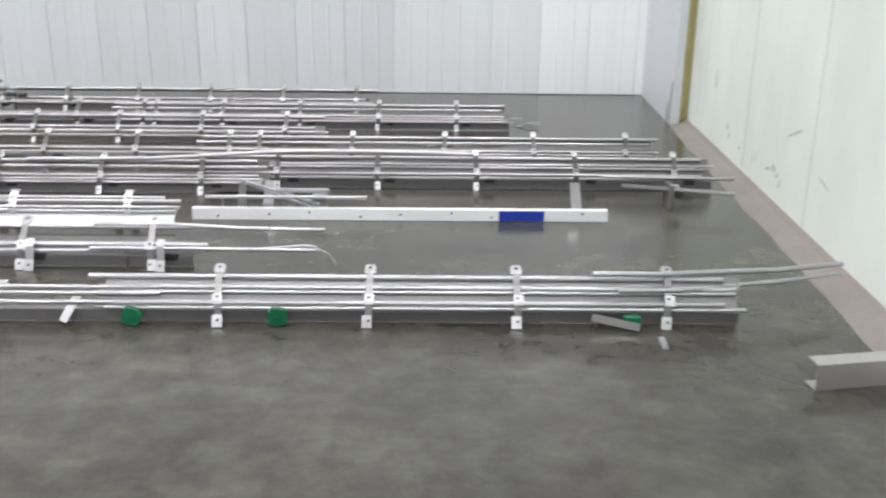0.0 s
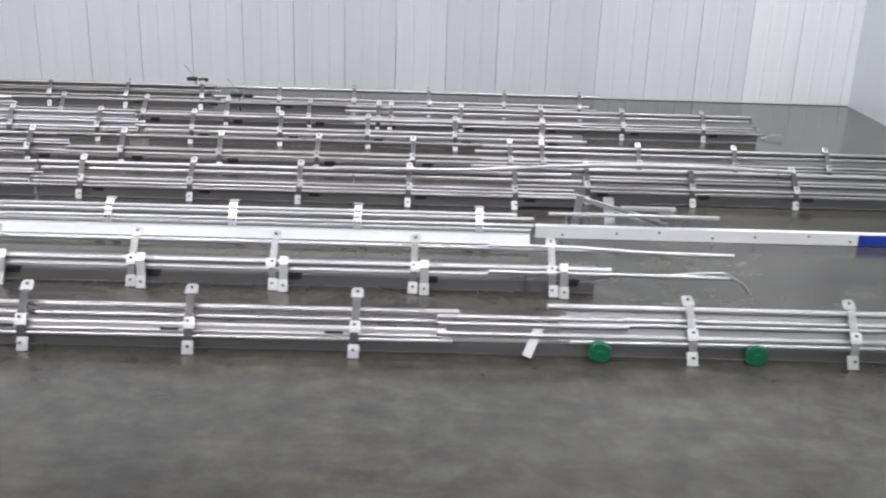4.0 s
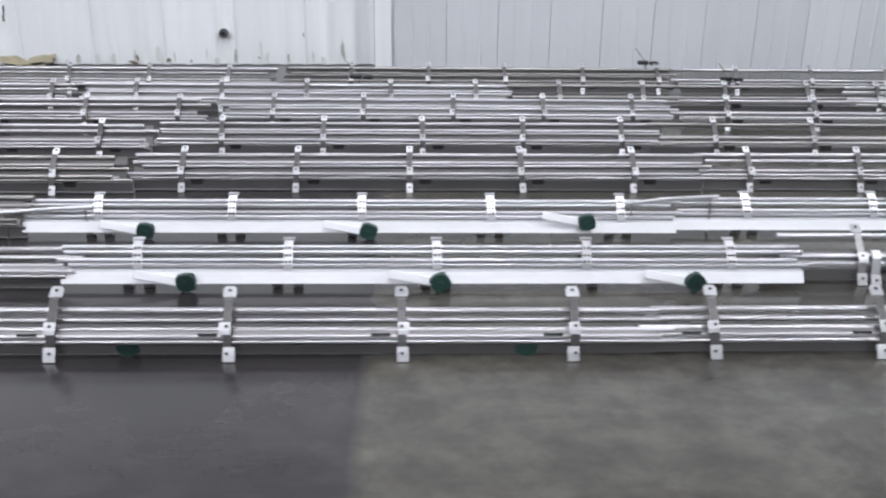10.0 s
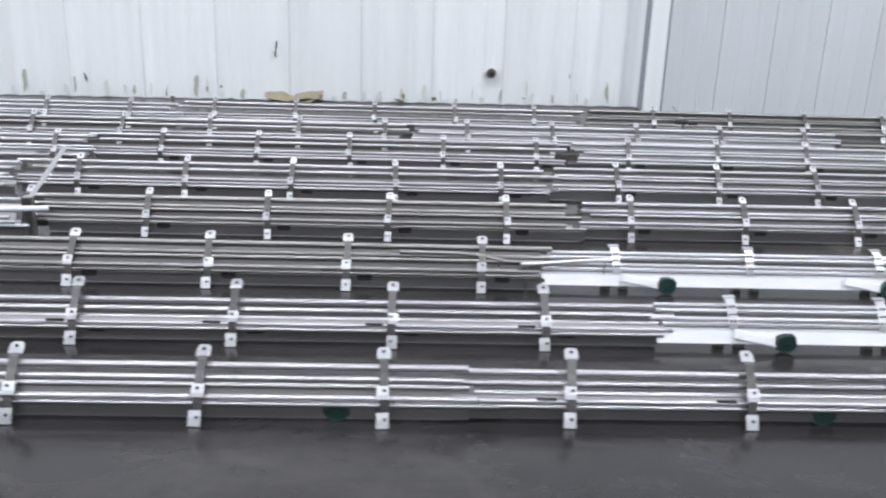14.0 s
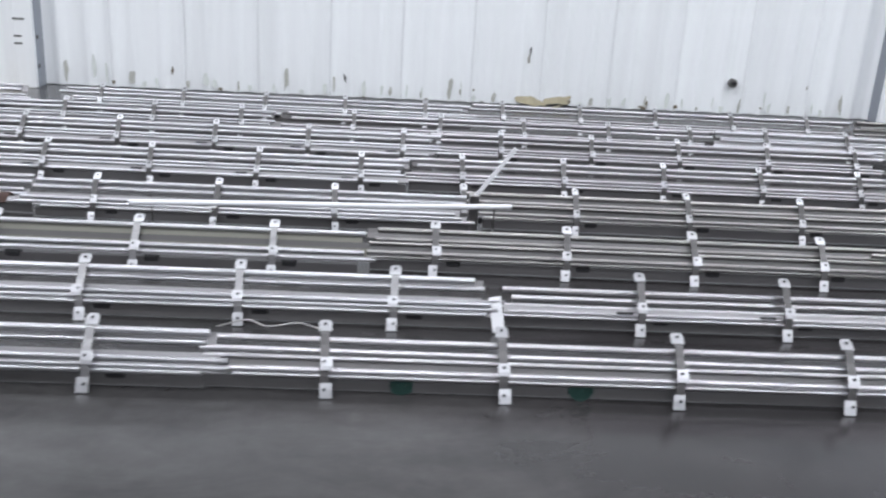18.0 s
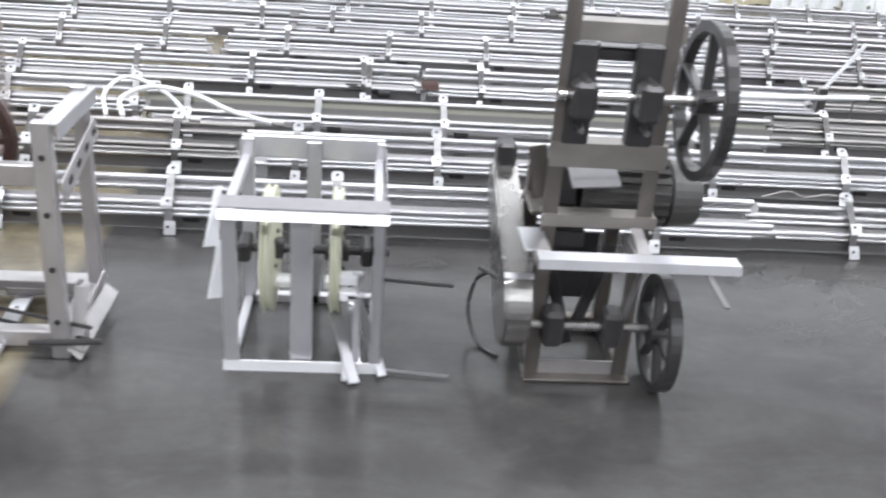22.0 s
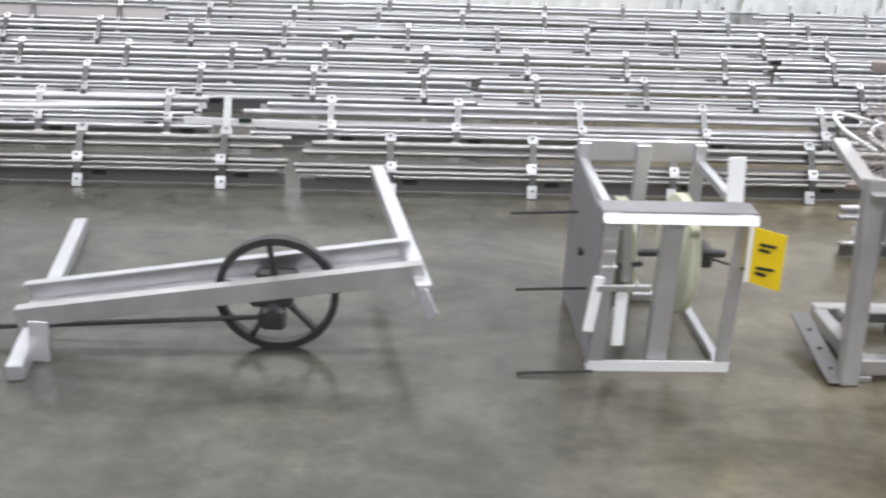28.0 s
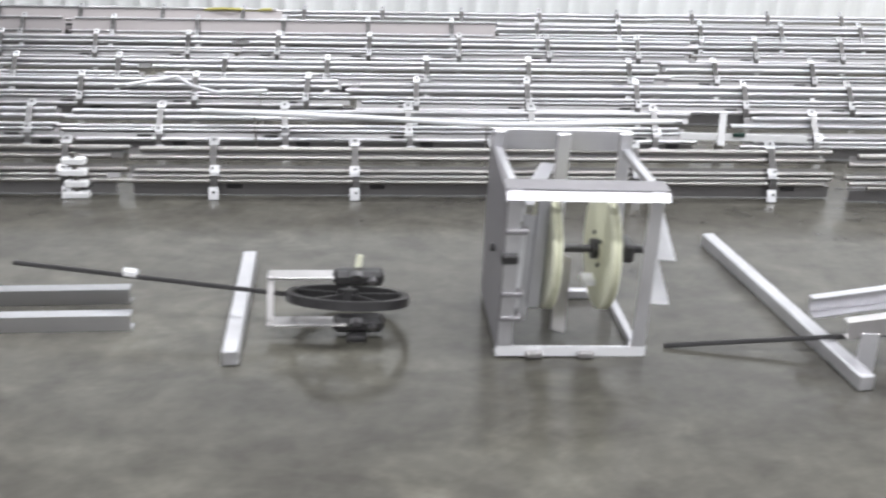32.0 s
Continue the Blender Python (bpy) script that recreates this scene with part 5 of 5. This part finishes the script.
for y, z in ((0.01, 0.172), (-0.05, 0.04)):
    part("bearing", boxed(-0.075, 0.085, y - 0.03, y + 0.03, z - 0.025, z + 0.025, 0.014), CAST, e, "black flange bearing")
    part("nut", rod(bmesh.new(), (0.0, y - 0.035, z + 0.01), (0.0, y - 0.02, z + 0.02), 0.02, 6), STEEL, e)
    part("nut", rod(bmesh.new(), (0.05, y - 0.035, z - 0.005), (0.05, y - 0.02, z + 0.005), 0.014, 6), STEEL, e)
part("pin", rod(bmesh.new(), (0.0, 0.03, 0.18), (0.01, 0.05, 0.23), 0.012, 8), CREAM, e)
part("prop", boxed(-0.03, 0.03, -0.11, -0.06, 0.0, 0.02, 0.004), CAST, e)
part("rod", rod(bmesh.new(), (-1.1, 0.12, 0.17), (-0.22, 0.0, 0.115), 0.008, 8), CAST, e)
part("rod_nut", rod(bmesh.new(), (-0.74, 0.072, 0.16), (-0.7, 0.066, 0.156), 0.016, 6), WHITE, e)

b2 = empty("channel_pair", pose(-18.9, 2.95, 0), "pair of bright aluminium channels lying on concrete", "metal channel")
part("front_channel", strip(((0.04, 0.0), (0.0, 0.0), (0.0, 0.05), (0.04, 0.05)), -0.65, 0.65, 0.005), ALUMINIUM, b2, "", pose(0, -0.1, 0.003, 0, 0, 2))
part("rear_channel", strip(((0.04, 0.0), (0.0, 0.0), (0.0, 0.05), (0.04, 0.05)), -0.62, 0.6, 0.005), ALUMINIUM, b2, "", pose(0, 0.09, 0.003, 0, 0, 2))

# ---- loose pieces among the rows ----
lb = empty("perforated_bar", pose(0.53, 4.86, 0), "white perforated steel bar with a blue vinyl patch on floor", "metal bar")
part("bar", strip(((0.035, 0.003), (0.0, 0.003), (0.006, 0.062), (0.035, 0.064)), -1.14, 1.14, 0.004), WHITE_BAR, lb)
part("blue_patch", boxed(0.54, 0.79, -0.0045, -0.0035, 0.004, 0.061), BLUE, lb, "blue vinyl patch")
for k in range(9):
    part("bolt_hole", HOLE, None, lb, m=pose(-1.0 + 0.25 * k + 0.03 * (k % 2), -0.003, 0.035 + 0.012 * (k % 3 - 1)))
for px in (-0.74, 0.98):
    part("upright_plate", bar(bmesh.new(), (px, 0.04, 0.01), (px, 0.2, 0.17), 0.055, 0.006, (0, -1, 1), 0.001), ALUMINIUM, lb)
for px in (-0.55, -0.2, 0.1, 0.62, 0.9):
    part("foot", FOOT, None, lb, m=pose(px, 0.0, -0.001) @ Matrix.Diagonal((1, 1, 0.4, 1)))
tangle = empty("bent_stand", pose(0.02, 4.93, 0), "tangle of bent flat bars and a small steel stand", "metal scrap")
part("strut", bar(bmesh.new(), (-0.36, 0.1, 0.17), (0.06, -0.02, 0.08), 0.02, 0.012, (0, 0, 1), 0.001), ALUMINIUM, tangle)
part("strut", bar(bmesh.new(), (-0.36, 0.14, 0.15), (0.02, 0.0, 0.05), 0.016, 0.012, (0, 0, 1), 0.001), ALUMINIUM, tangle)
part("stand", boxed(0.02, 0.1, -0.02, 0.04, 0.0, 0.13, 0.004), STEEL_DULL, tangle)
part("top_plate", boxed(-0.18, 0.11, 0.02, 0.05, 0.13, 0.15, 0.003), ALUMINIUM, tangle)
part("leg", bar(bmesh.new(), (-0.4, 0.12, 0.0), (-0.38, 0.12, 0.18), 0.04, 0.01, (0, 1, 0), 0.001), ALUMINIUM, tangle)
long_rail = empty("loose_rail", pose(-0.45, 4.9, 0.12), "single galvanised rail lying across brackets", "rail")
part("rail", RAIL_BRIGHT[0.0105], None, long_rail, m=pose(0.35, 0, 0) @ Matrix.Diagonal((0.29, 1, 1, 1)))
part("prop", boxed(-0.004, 0.004, -0.004, 0.004, -0.12, -0.006), STEEL_DULL, long_rail)
# bent rail ends of the nearest right-hand section
bent = empty("bent_rails", pose(1.66, 3.52, 0), "two long rails bent towards the side wall", "rail")
part("rail", tube([(-0.3, 0.0, 0.2), (0.0, 0.0, 0.2), (0.12, 0.02, 0.2), (0.5, 0.1, 0.185), (0.83, 0.22, 0.172)], 0.0125), ALUMINIUM, bent, smooth=True)
part("rail", tube([(-0.2, -0.05, 0.145), (0.05, -0.04, 0.145), (0.5, 0.06, 0.15), (0.82, 0.19, 0.14)], 0.0105), ALUMINIUM, bent, smooth=True)
part("prop", boxed(-0.004, 0.004, -0.004, 0.004, 0.0, 0.19), STEEL_DULL, bent)
lower = empty("lower_rails", pose(-0.75, 3.435, 0), "lower rails and channel running on under the next section", "rail")
for y, z, r in ((0.06, 0.14, 0.0105), (0.045, 0.12, 0.0105), (0.02, 0.09, 0.009)):
    part("rail", RAIL[r], None, lower, m=pose(-0.02, y, z) @ Matrix.Diagonal((0.235, 1, 1, 1)))
part("channel", GREY_CHANNEL, None, lower, m=pose(-0.02, 0.022, 0.012) @ Matrix.Diagonal((0.235, 1, 1, 1)))
part("tilted_bracket", bar(bmesh.new(), (-0.045, -0.02, 0.02), (0.02, 0.07, 0.14), 0.036, 0.006, (0, -1, 1), 0.001), PLATE, lower, "skewed flat bracket")
# long rails past the end of the second row
tail = empty("loose_rail_pair", pose(-0.3, 4.15, 0), "pair of galvanised rails with a bent wire end", "rail")
part("rail", tube([(-0.6, 0.03, 0.19), (-0.2, 0.03, 0.188), (0.1, 0.02, 0.175), (0.49, 0.02, 0.17)], 0.0105), ALUMINIUM, tail, smooth=True)
part("rail", tube([(-0.6, -0.06, 0.1), (0.0, -0.06, 0.098), (0.46, -0.06, 0.095)], 0.0105), ALUMINIUM, tail, smooth=True)
part("wire", tube(eased([(0.2, -0.05, 0.1), (0.4, -0.05, 0.115), (0.46, -0.06, 0.105), (0.52, -0.075, 0.07), (0.55, -0.085, 0.03)], 4), 0.006), ALUMINIUM, tail, smooth=True)
part("prop", boxed(-0.44, -0.432, -0.064, -0.056, 0.0, 0.092), STEEL_DULL, tail)
iron = empty("steel_channel", pose(2.36, 2.93, 0), "weathered steel channel lying beside the kerb", "steel channel")
part("channel", strip(((0.07, 0.003), (0.0, 0.003), (0.0, 0.1), (0.07, 0.1)), -0.3, 0.75, 0.006), PALE, iron, "", pose(0, 0, 0, 0, 0, 9))
chip = tagged(new("metal_chip", mesh_of("metal_chip", bar(bmesh.new(), (1.615, 3.33, 0.003), (1.61, 3.22, 0.003), 0.025, 0.004, (0, 0, 1)), ALUMINIUM)), "small loose metal strip on the floor", "metal strip")
stick = empty("leaning_strip", pose(-9.25, 5.24, 0), "thin white strip leaning on the rails", "metal strip")
part("strip", bar(bmesh.new(), (0, 0, 0.19), (0.2, 0.02, 0.46), 0.022, 0.006, (0, 1, 0), 0.001), WHITE, stick)
part("clamp", boxed(-0.025, 0.025, -0.03, 0.02, 0.0, 0.21, 0.003), STEEL_DULL, stick)
plus = empty("crossed_plates", pose(-15.83, 4.62, 0), "two white plates crossed on a rail end", "metal plate")
part("upright", bar(bmesh.new(), (0.0, -0.02, 0.09), (0.01, 0.03, 0.24), 0.035, 0.006, (0, 1, 0), 0.001), WHITE, plus)
part("crosspiece", bar(bmesh.new(), (-0.2, 0.0, 0.133), (0.44, 0.01, 0.115), 0.035, 0.006, (0, 1, 0), 0.001), WHITE, plus)
part("green_pad", boxed(0.06, 0.12, -0.01, 0.0, 0.13, 0.15, 0.003), GREEN_SHADED, plus)
part("prop", boxed(-0.02, 0.02, 0.0, 0.02, 0.0, 0.1, 0.002), STEEL_DULL, plus)
plus2 = empty("crossed_plates", pose(-9.23, 4.02, 0), "two white plates crossed on a rail end", "metal plate")
part("upright", bar(bmesh.new(), (0.0, -0.05, 0.01), (-0.02, 0.02, 0.13), 0.05, 0.006, (0, 1, 0), 0.001), WHITE, plus2)
part("crosspiece", bar(bmesh.new(), (-0.26, 0.0, 0.1), (0.02, 0.01, 0.105), 0.03, 0.006, (0, 1, 0), 0.001), ALUMINIUM, plus2)
part("prop", boxed(-0.02, 0.02, 0.0, 0.02, 0.0, 0.1, 0.002), STEEL_DULL, plus2)
# torn base, stains and marks on the walls
def splat(rnd, w, h, points=14, rough=0.35):
    """A thin patch with an uneven outline, in the x-z plane."""
    bm = bmesh.new()
    ring_of = [(math.cos(2 * math.pi * k / points), math.sin(2 * math.pi * k / points), 1 - rough * rnd.random()) for k in range(points)]
    front = [bm.verts.new((c * r * w / 2, -0.0015, q * r * h / 2)) for c, q, r in ring_of]
    back = [bm.verts.new((c * r * w / 2, 0.0, q * r * h / 2)) for c, q, r in ring_of]
    bm.faces.new(front)
    for k in range(points):
        bm.faces.new((front[k], front[(k + 1) % points], back[(k + 1) % points], back[k]))
    bmesh.ops.recalc_face_normals(bm, faces=bm.faces)
    return bm


marks = random.Random(21)
torn = empty("torn_panel_edge", pose(-8.35, bay_y(-8.35) - 0.04, 0, 0, 0, turn), "torn greenish-brown panel edge peeling at the wall base", "wall damage", kind="structure")
for k, (x, z, w, h, tilt) in enumerate(((-0.12, 0.045, 0.34, 0.1, 10), (0.12, 0.05, 0.3, 0.13, -14), (0.2, 0.035, 0.14, 0.07, -30))):
    part("torn_flap", splat(marks, w, h, 16, 0.4), (TORN, TORN, GRIME)[k], torn, "", pose(x, -0.006 * k, z, -28, tilt, 0))
# The shadow line below the peeling edge is drawn as a dark patch.
part("hollow", splat(marks, 0.26, 0.035, 12, 0.4), DARK, torn, "dark patch drawn as the shadow under the panel", pose(0.12, -0.024, 0.02))
knob = empty("wall_valve", pose(-6.63, bay_y(-6.63) - 0.02, 0.285), "small dirty round valve on the white wall", "valve")
part("flange", rod(bmesh.new(), (0, -0.03, 0), (0, 0.02, 0), 0.04, 16), STEEL_DULL, knob)
part("stem", rod(bmesh.new(), (0, -0.06, 0), (0, -0.03, 0), 0.018, 12), CAST, knob)
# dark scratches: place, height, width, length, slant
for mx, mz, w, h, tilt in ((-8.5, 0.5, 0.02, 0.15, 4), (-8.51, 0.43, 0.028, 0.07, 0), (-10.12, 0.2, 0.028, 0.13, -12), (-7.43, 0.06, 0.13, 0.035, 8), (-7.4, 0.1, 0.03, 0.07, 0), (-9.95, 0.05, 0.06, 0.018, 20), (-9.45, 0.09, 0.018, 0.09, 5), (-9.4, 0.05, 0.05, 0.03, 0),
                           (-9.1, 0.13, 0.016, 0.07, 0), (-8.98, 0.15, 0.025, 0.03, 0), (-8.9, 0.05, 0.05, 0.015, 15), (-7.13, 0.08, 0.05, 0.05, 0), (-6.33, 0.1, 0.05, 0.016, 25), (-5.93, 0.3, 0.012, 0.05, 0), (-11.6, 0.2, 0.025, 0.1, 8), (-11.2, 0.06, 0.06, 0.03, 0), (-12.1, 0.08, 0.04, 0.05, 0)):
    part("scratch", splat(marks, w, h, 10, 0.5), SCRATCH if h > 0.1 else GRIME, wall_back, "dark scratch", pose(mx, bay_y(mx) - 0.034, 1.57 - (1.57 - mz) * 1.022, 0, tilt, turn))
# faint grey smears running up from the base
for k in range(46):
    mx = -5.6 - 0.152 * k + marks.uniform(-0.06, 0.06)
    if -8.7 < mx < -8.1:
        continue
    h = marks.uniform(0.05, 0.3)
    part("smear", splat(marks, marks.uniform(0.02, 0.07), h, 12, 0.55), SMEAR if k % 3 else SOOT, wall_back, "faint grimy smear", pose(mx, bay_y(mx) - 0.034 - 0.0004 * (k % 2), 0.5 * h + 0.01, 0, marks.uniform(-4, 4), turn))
# scuffs and panel joints of the side wall
side = wall_right.matrix_basis
for my, mz, w, h, tilt in ((6.27, 0.25, 0.07, 0.08, 10), (6.22, 0.2, 0.03, 0.06, -10), (5.95, 0.17, 0.04, 0.04, 0), (5.62, 0.19, 0.02, 0.11, 5), (5.55, 0.22, 0.015, 0.08, -5), (5.3, 0.2, 0.13, 0.03, -14), (5.2, 0.23, 0.1, 0.05, 10), (5.13, 0.2, 0.12, 0.02, -30), (5.08, 0.16, 0.02, 0.08, 20), (4.9, 0.5, 0.3, 0.02, -20), (4.4, 0.35, 0.2, 0.02, 12), (6.7, 0.5, 0.03, 0.2, 4)):
    ob = part("scuff", splat(marks, w, h, 12, 0.55), SCUFF, wall_right, "grey scuff", pose(RIGHT_X - 0.001, my, mz, 0, 0, -90) @ Matrix.Rotation(radians(tilt), 4, "Y"))
for my, mz, w, h in ((7.3, 0.75, 0.05, 1.3), (7.2, 0.45, 0.1, 0.8), (7.05, 0.5, 0.06, 0.9)):
    part("smear", splat(marks, w, h, 16, 0.5), SMEAR, wall_right, "faint grimy smear", pose(RIGHT_X - 0.0006, my, mz, 0, 0, -90))
for my in (4.62, 5.84, 3.4):
    part("joint", boxed(RIGHT_X - 0.002, RIGHT_X, my - 0.0025, my + 0.0025, 0.055, CEILING_Z - 0.02), SCUFF, wall_right, "thin grey panel joint")
bolt = tagged(new("door_bolt", mesh_of("door_bolt", rod(rod(bmesh.new(), (2.62, 7.44, 0.0), (2.63, 7.44, 0.36), 0.005, 8), (2.6, 7.44, 0.0), (2.602, 7.44, 0.2), 0.005, 8), STEEL_DULL)), "thin upright steel rods beside the wall corner", "rod")
# bent white hoses over the rows
HOSE_A = [(-0.33, 0.125, 0.207), (-0.37, 0.28, 0.24), (-0.25, 0.34, 0.28), (-0.05, 0.28, 0.27), (0.12, 0.18, 0.235), (0.3, 0.125, 0.208)]
HOSE_B = [(-0.4, 0.125, 0.207), (-0.46, 0.35, 0.24), (-0.42, 0.55, 0.26), (-0.3, 0.5, 0.25), (-0.15, 0.3, 0.24), (-0.05, 0.125, 0.207)]
for pts, r in ((HOSE_A, 0.011), (HOSE_B, 0.009)):
    hose = empty("bent_hose", pose(-12.5, 4.0, 0), "bent white plastic hose lying across the rails", "hose")
    part("tube", tube(eased(pts), r), WHITE, hose, smooth=True)
    part("end_sleeve", rod(bmesh.new(), pts[-1], (pts[-1][0] + 0.05, pts[-1][1], pts[-1][2] - 0.004), r + 0.003, 8), STEEL_DULL, hose)
wire = tagged(new("loose_wire", mesh_of("loose_wire", tube(eased([(-10.25, 3.5, 0.205), (-10.15, 3.5, 0.232), (-10.08, 3.49, 0.215), (-9.98, 3.51, 0.222), (-9.9, 3.505, 0.205)]), 0.003), STEEL_DULL, True)), "thin loose wire lying over the rails", "wire")
# splayed strip and arm at the right-hand ends of the rows
splay = empty("splayed_strip", pose(1.9, 5.1, 0), "bright flat strip splayed out from the row end", "metal strip")
part("strip", bar(bmesh.new(), (-0.1, 0.06, 0.13), (0.53, -0.04, 0.11), 0.022, 0.01, (0, -1, 1), 0.002), STEEL, splay)
part("rail", rod(bmesh.new(), (-0.2, 0.14, 0.16), (0.56, 0.1, 0.16), 0.0095, 10), STEEL, splay)
part("clamp", boxed(0.19, 0.24, -0.02, 0.03, 0.07, 0.115, 0.006), BLACK, splay, "black clamp")
part("end_stop", boxed(0.16, 0.19, -0.01, 0.13, 0.0, 0.15, 0.004), STEEL_DULL, splay)
arm = empty("tilted_arm", pose(1.45, 3.4, 0), "small tilted flat arm with a green pad", "metal arm")
part("arm", bar(bmesh.new(), (-0.1, 0.02, 0.05), (0.09, -0.03, 0.025), 0.032, 0.005, (0, -1, 0.3), 0.002), STEEL_DULL, arm)
part("green_pad", boxed(0.03, 0.1, 0.0, 0.03, 0.0, 0.062, 0.006), BRIGHT_GREEN, arm, "green nylon pad")
# loose bars among the left-hand rows
pale_bar = empty("loose_bar", pose(-17.2, 4.55, 0), "long pale bar lying across the rails", "metal bar")
part("tube", tube(eased([(-1.15, 0.12, 0.225), (-0.4, 0.04, 0.22), (0.3, -0.06, 0.22), (1.1, -0.04, 0.235)]), 0.013), WHITE_BAR, pale_bar, smooth=True)
part("prop", boxed(0.2, 0.208, -0.062, -0.054, 0.0, 0.21), STEEL_DULL, pale_bar)
part("prop", boxed(-0.9, -0.892, 0.086, 0.094, 0.0, 0.216), STEEL_DULL, pale_bar)
kink = empty("bent_strip", pose(-18.5, 5.2, 0), "kinked bright strip lying over the rail ends", "metal strip")
part("strip", tube([(-0.35, 0.02, 0.21), (-0.1, 0.1, 0.24), (0.0, -0.02, 0.22), (0.15, -0.12, 0.21), (0.4, -0.05, 0.205)], 0.01), WHITE_BAR, kink, smooth=True)
part("prop", boxed(0.36, 0.368, -0.06, -0.052, 0.0, 0.2), STEEL_DULL, kink)
clips = empty("white_clip_stack", pose(-18.78, 4.1, 0), "small stack of white clips on the rail section", "clip")
for k in range(4):
    part("clip", boxed(-0.06 + 0.012 * (k % 2), 0.05, -0.04, 0.0, 0.05 * k, 0.05 * k + 0.028, 0.004), WHITE, clips)
    part("post", boxed(-0.01, 0.01, -0.03, -0.01, 0.05 * k + 0.028, 0.05 * k + 0.05), STEEL_DULL, clips)
sheet = empty("bent_sheet", pose(-11.5, 4.78, 0), "small bent brown metal sheet on top of the rails", "metal sheet")
part("sheet", strip(((0.0, 0.205), (0.03, 0.225), (0.07, 0.235), (0.1, 0.21)), -0.03, 0.06, 0.004), RUST, sheet)
part("foot", boxed(-0.004, 0.004, 0.0, 0.008, 0.0, 0.203), STEEL_DULL, sheet)
# black clamps and scraps on the row by the wall
for x, y in ((-3.08, 8.08), (-5.35, 7.44), (-2.6, 7.44)):
    lump = empty("black_clamp", pose(x, y - 0.02, 0), "small black clamp lying on the rails", "clamp")
    part("jaw", boxed(-0.07, 0.02, -0.025, 0.02, 0.205, 0.235, 0.008), BLACK, lump)
    part("jaw", boxed(0.03, 0.1, -0.02, 0.025, 0.2, 0.228, 0.008), BLACK, lump)
    part("pin", rod(bmesh.new(), (0.0, 0.0, 0.22), (-0.09, 0.02, 0.33), 0.004, 6), STEEL_DULL, lump)
    part("stem", boxed(-0.008, 0.008, -0.01, 0.01, 0.0, 0.21), STEEL_DULL, lump)
scrap_rng = random.Random(5)
for x, y, n in ((1.15, 7.45, 3), (0.9, 6.75, 3)):
    heap = empty("plastic_scraps", pose(x, y, 0), "a few bent white plastic scraps on the floor", "scrap")
    for k in range(n):
        a = Vector((scrap_rng.uniform(-0.3, 0.3), scrap_rng.uniform(-0.1, 0.1), 0.006))
        b = a + Vector((scrap_rng.uniform(0.1, 0.25), scrap_rng.uniform(-0.06, 0.06), scrap_rng.uniform(0.0, 0.04)))
        part("scrap", tube(eased([a, (a + b) / 2 + Vector((0, 0.02, 0.012)), b], 3), 0.005), PALE, heap, smooth=True)
# single tubes lying loose over the rows
def loose_tube(points, r, mat, label):
    t = empty("loose_rail", pose(*points[0][:2], 0), label, "rail")
    local = [Vector(p) - Vector((points[0][0], points[0][1], 0)) for p in points]
    part("tube", tube(eased(local), r, 10), mat, t, smooth=True)
    for p in (local[0].lerp(local[1], 0.15), local[-1].lerp(local[-2], 0.15)):
        part("prop", boxed(p.x - 0.004, p.x + 0.004, p.y - 0.004, p.y + 0.004, 0.0, p.z - r * 0.6), STEEL_DULL, t)


loose_tube([(-1.7, 5.4, 0.2), (-0.95, 5.4, 0.21), (-0.24, 5.53, 0.222), (0.4, 5.57, 0.218), (0.96, 5.57, 0.205)], 0.0125, STEEL, "long bowed galvanised tube resting across the rails")
loose_tube([(-10.9, 4.84, 0.215), (-10.2, 4.88, 0.225), (-9.65, 4.94, 0.22), (-9.08, 5.04, 0.212)], 0.013, WHITE_BAR, "pale tube lying slanted between two rows")
loose_tube([(-3.95, 4.66, 0.16), (-3.75, 4.68, 0.178), (-3.5, 4.7, 0.185)], 0.009, ALUMINIUM, "short bent tube at the section joint")
loose_tube([(-6.86, 4.62, 0.125), (-6.65, 4.64, 0.135), (-6.44, 4.66, 0.14)], 0.01, ALUMINIUM, "bent bright tube at the end of the white section")
loose_tube([(-7.4, 4.67, 0.158), (-7.09, 4.67, 0.152), (-6.93, 4.65, 0.128)], 0.011, STEEL_DULL, "dull tube with its end bent down")
tape = empty("tape_scrap", pose(-18.6, 7.68, 0), "crumpled yellow tape caught on the rails", "tape")
part("strip", tube(eased([(-0.3, 0.0, 0.2), (-0.12, -0.03, 0.212), (0.05, 0.0, 0.2), (0.22, -0.02, 0.21)]), 0.01), OLD_YELLOW, tape, smooth=True)
part("end", rod(bmesh.new(), (0.0, -0.02, 0.0), (0.0, -0.01, 0.2), 0.004, 6), STEEL_DULL, tape)
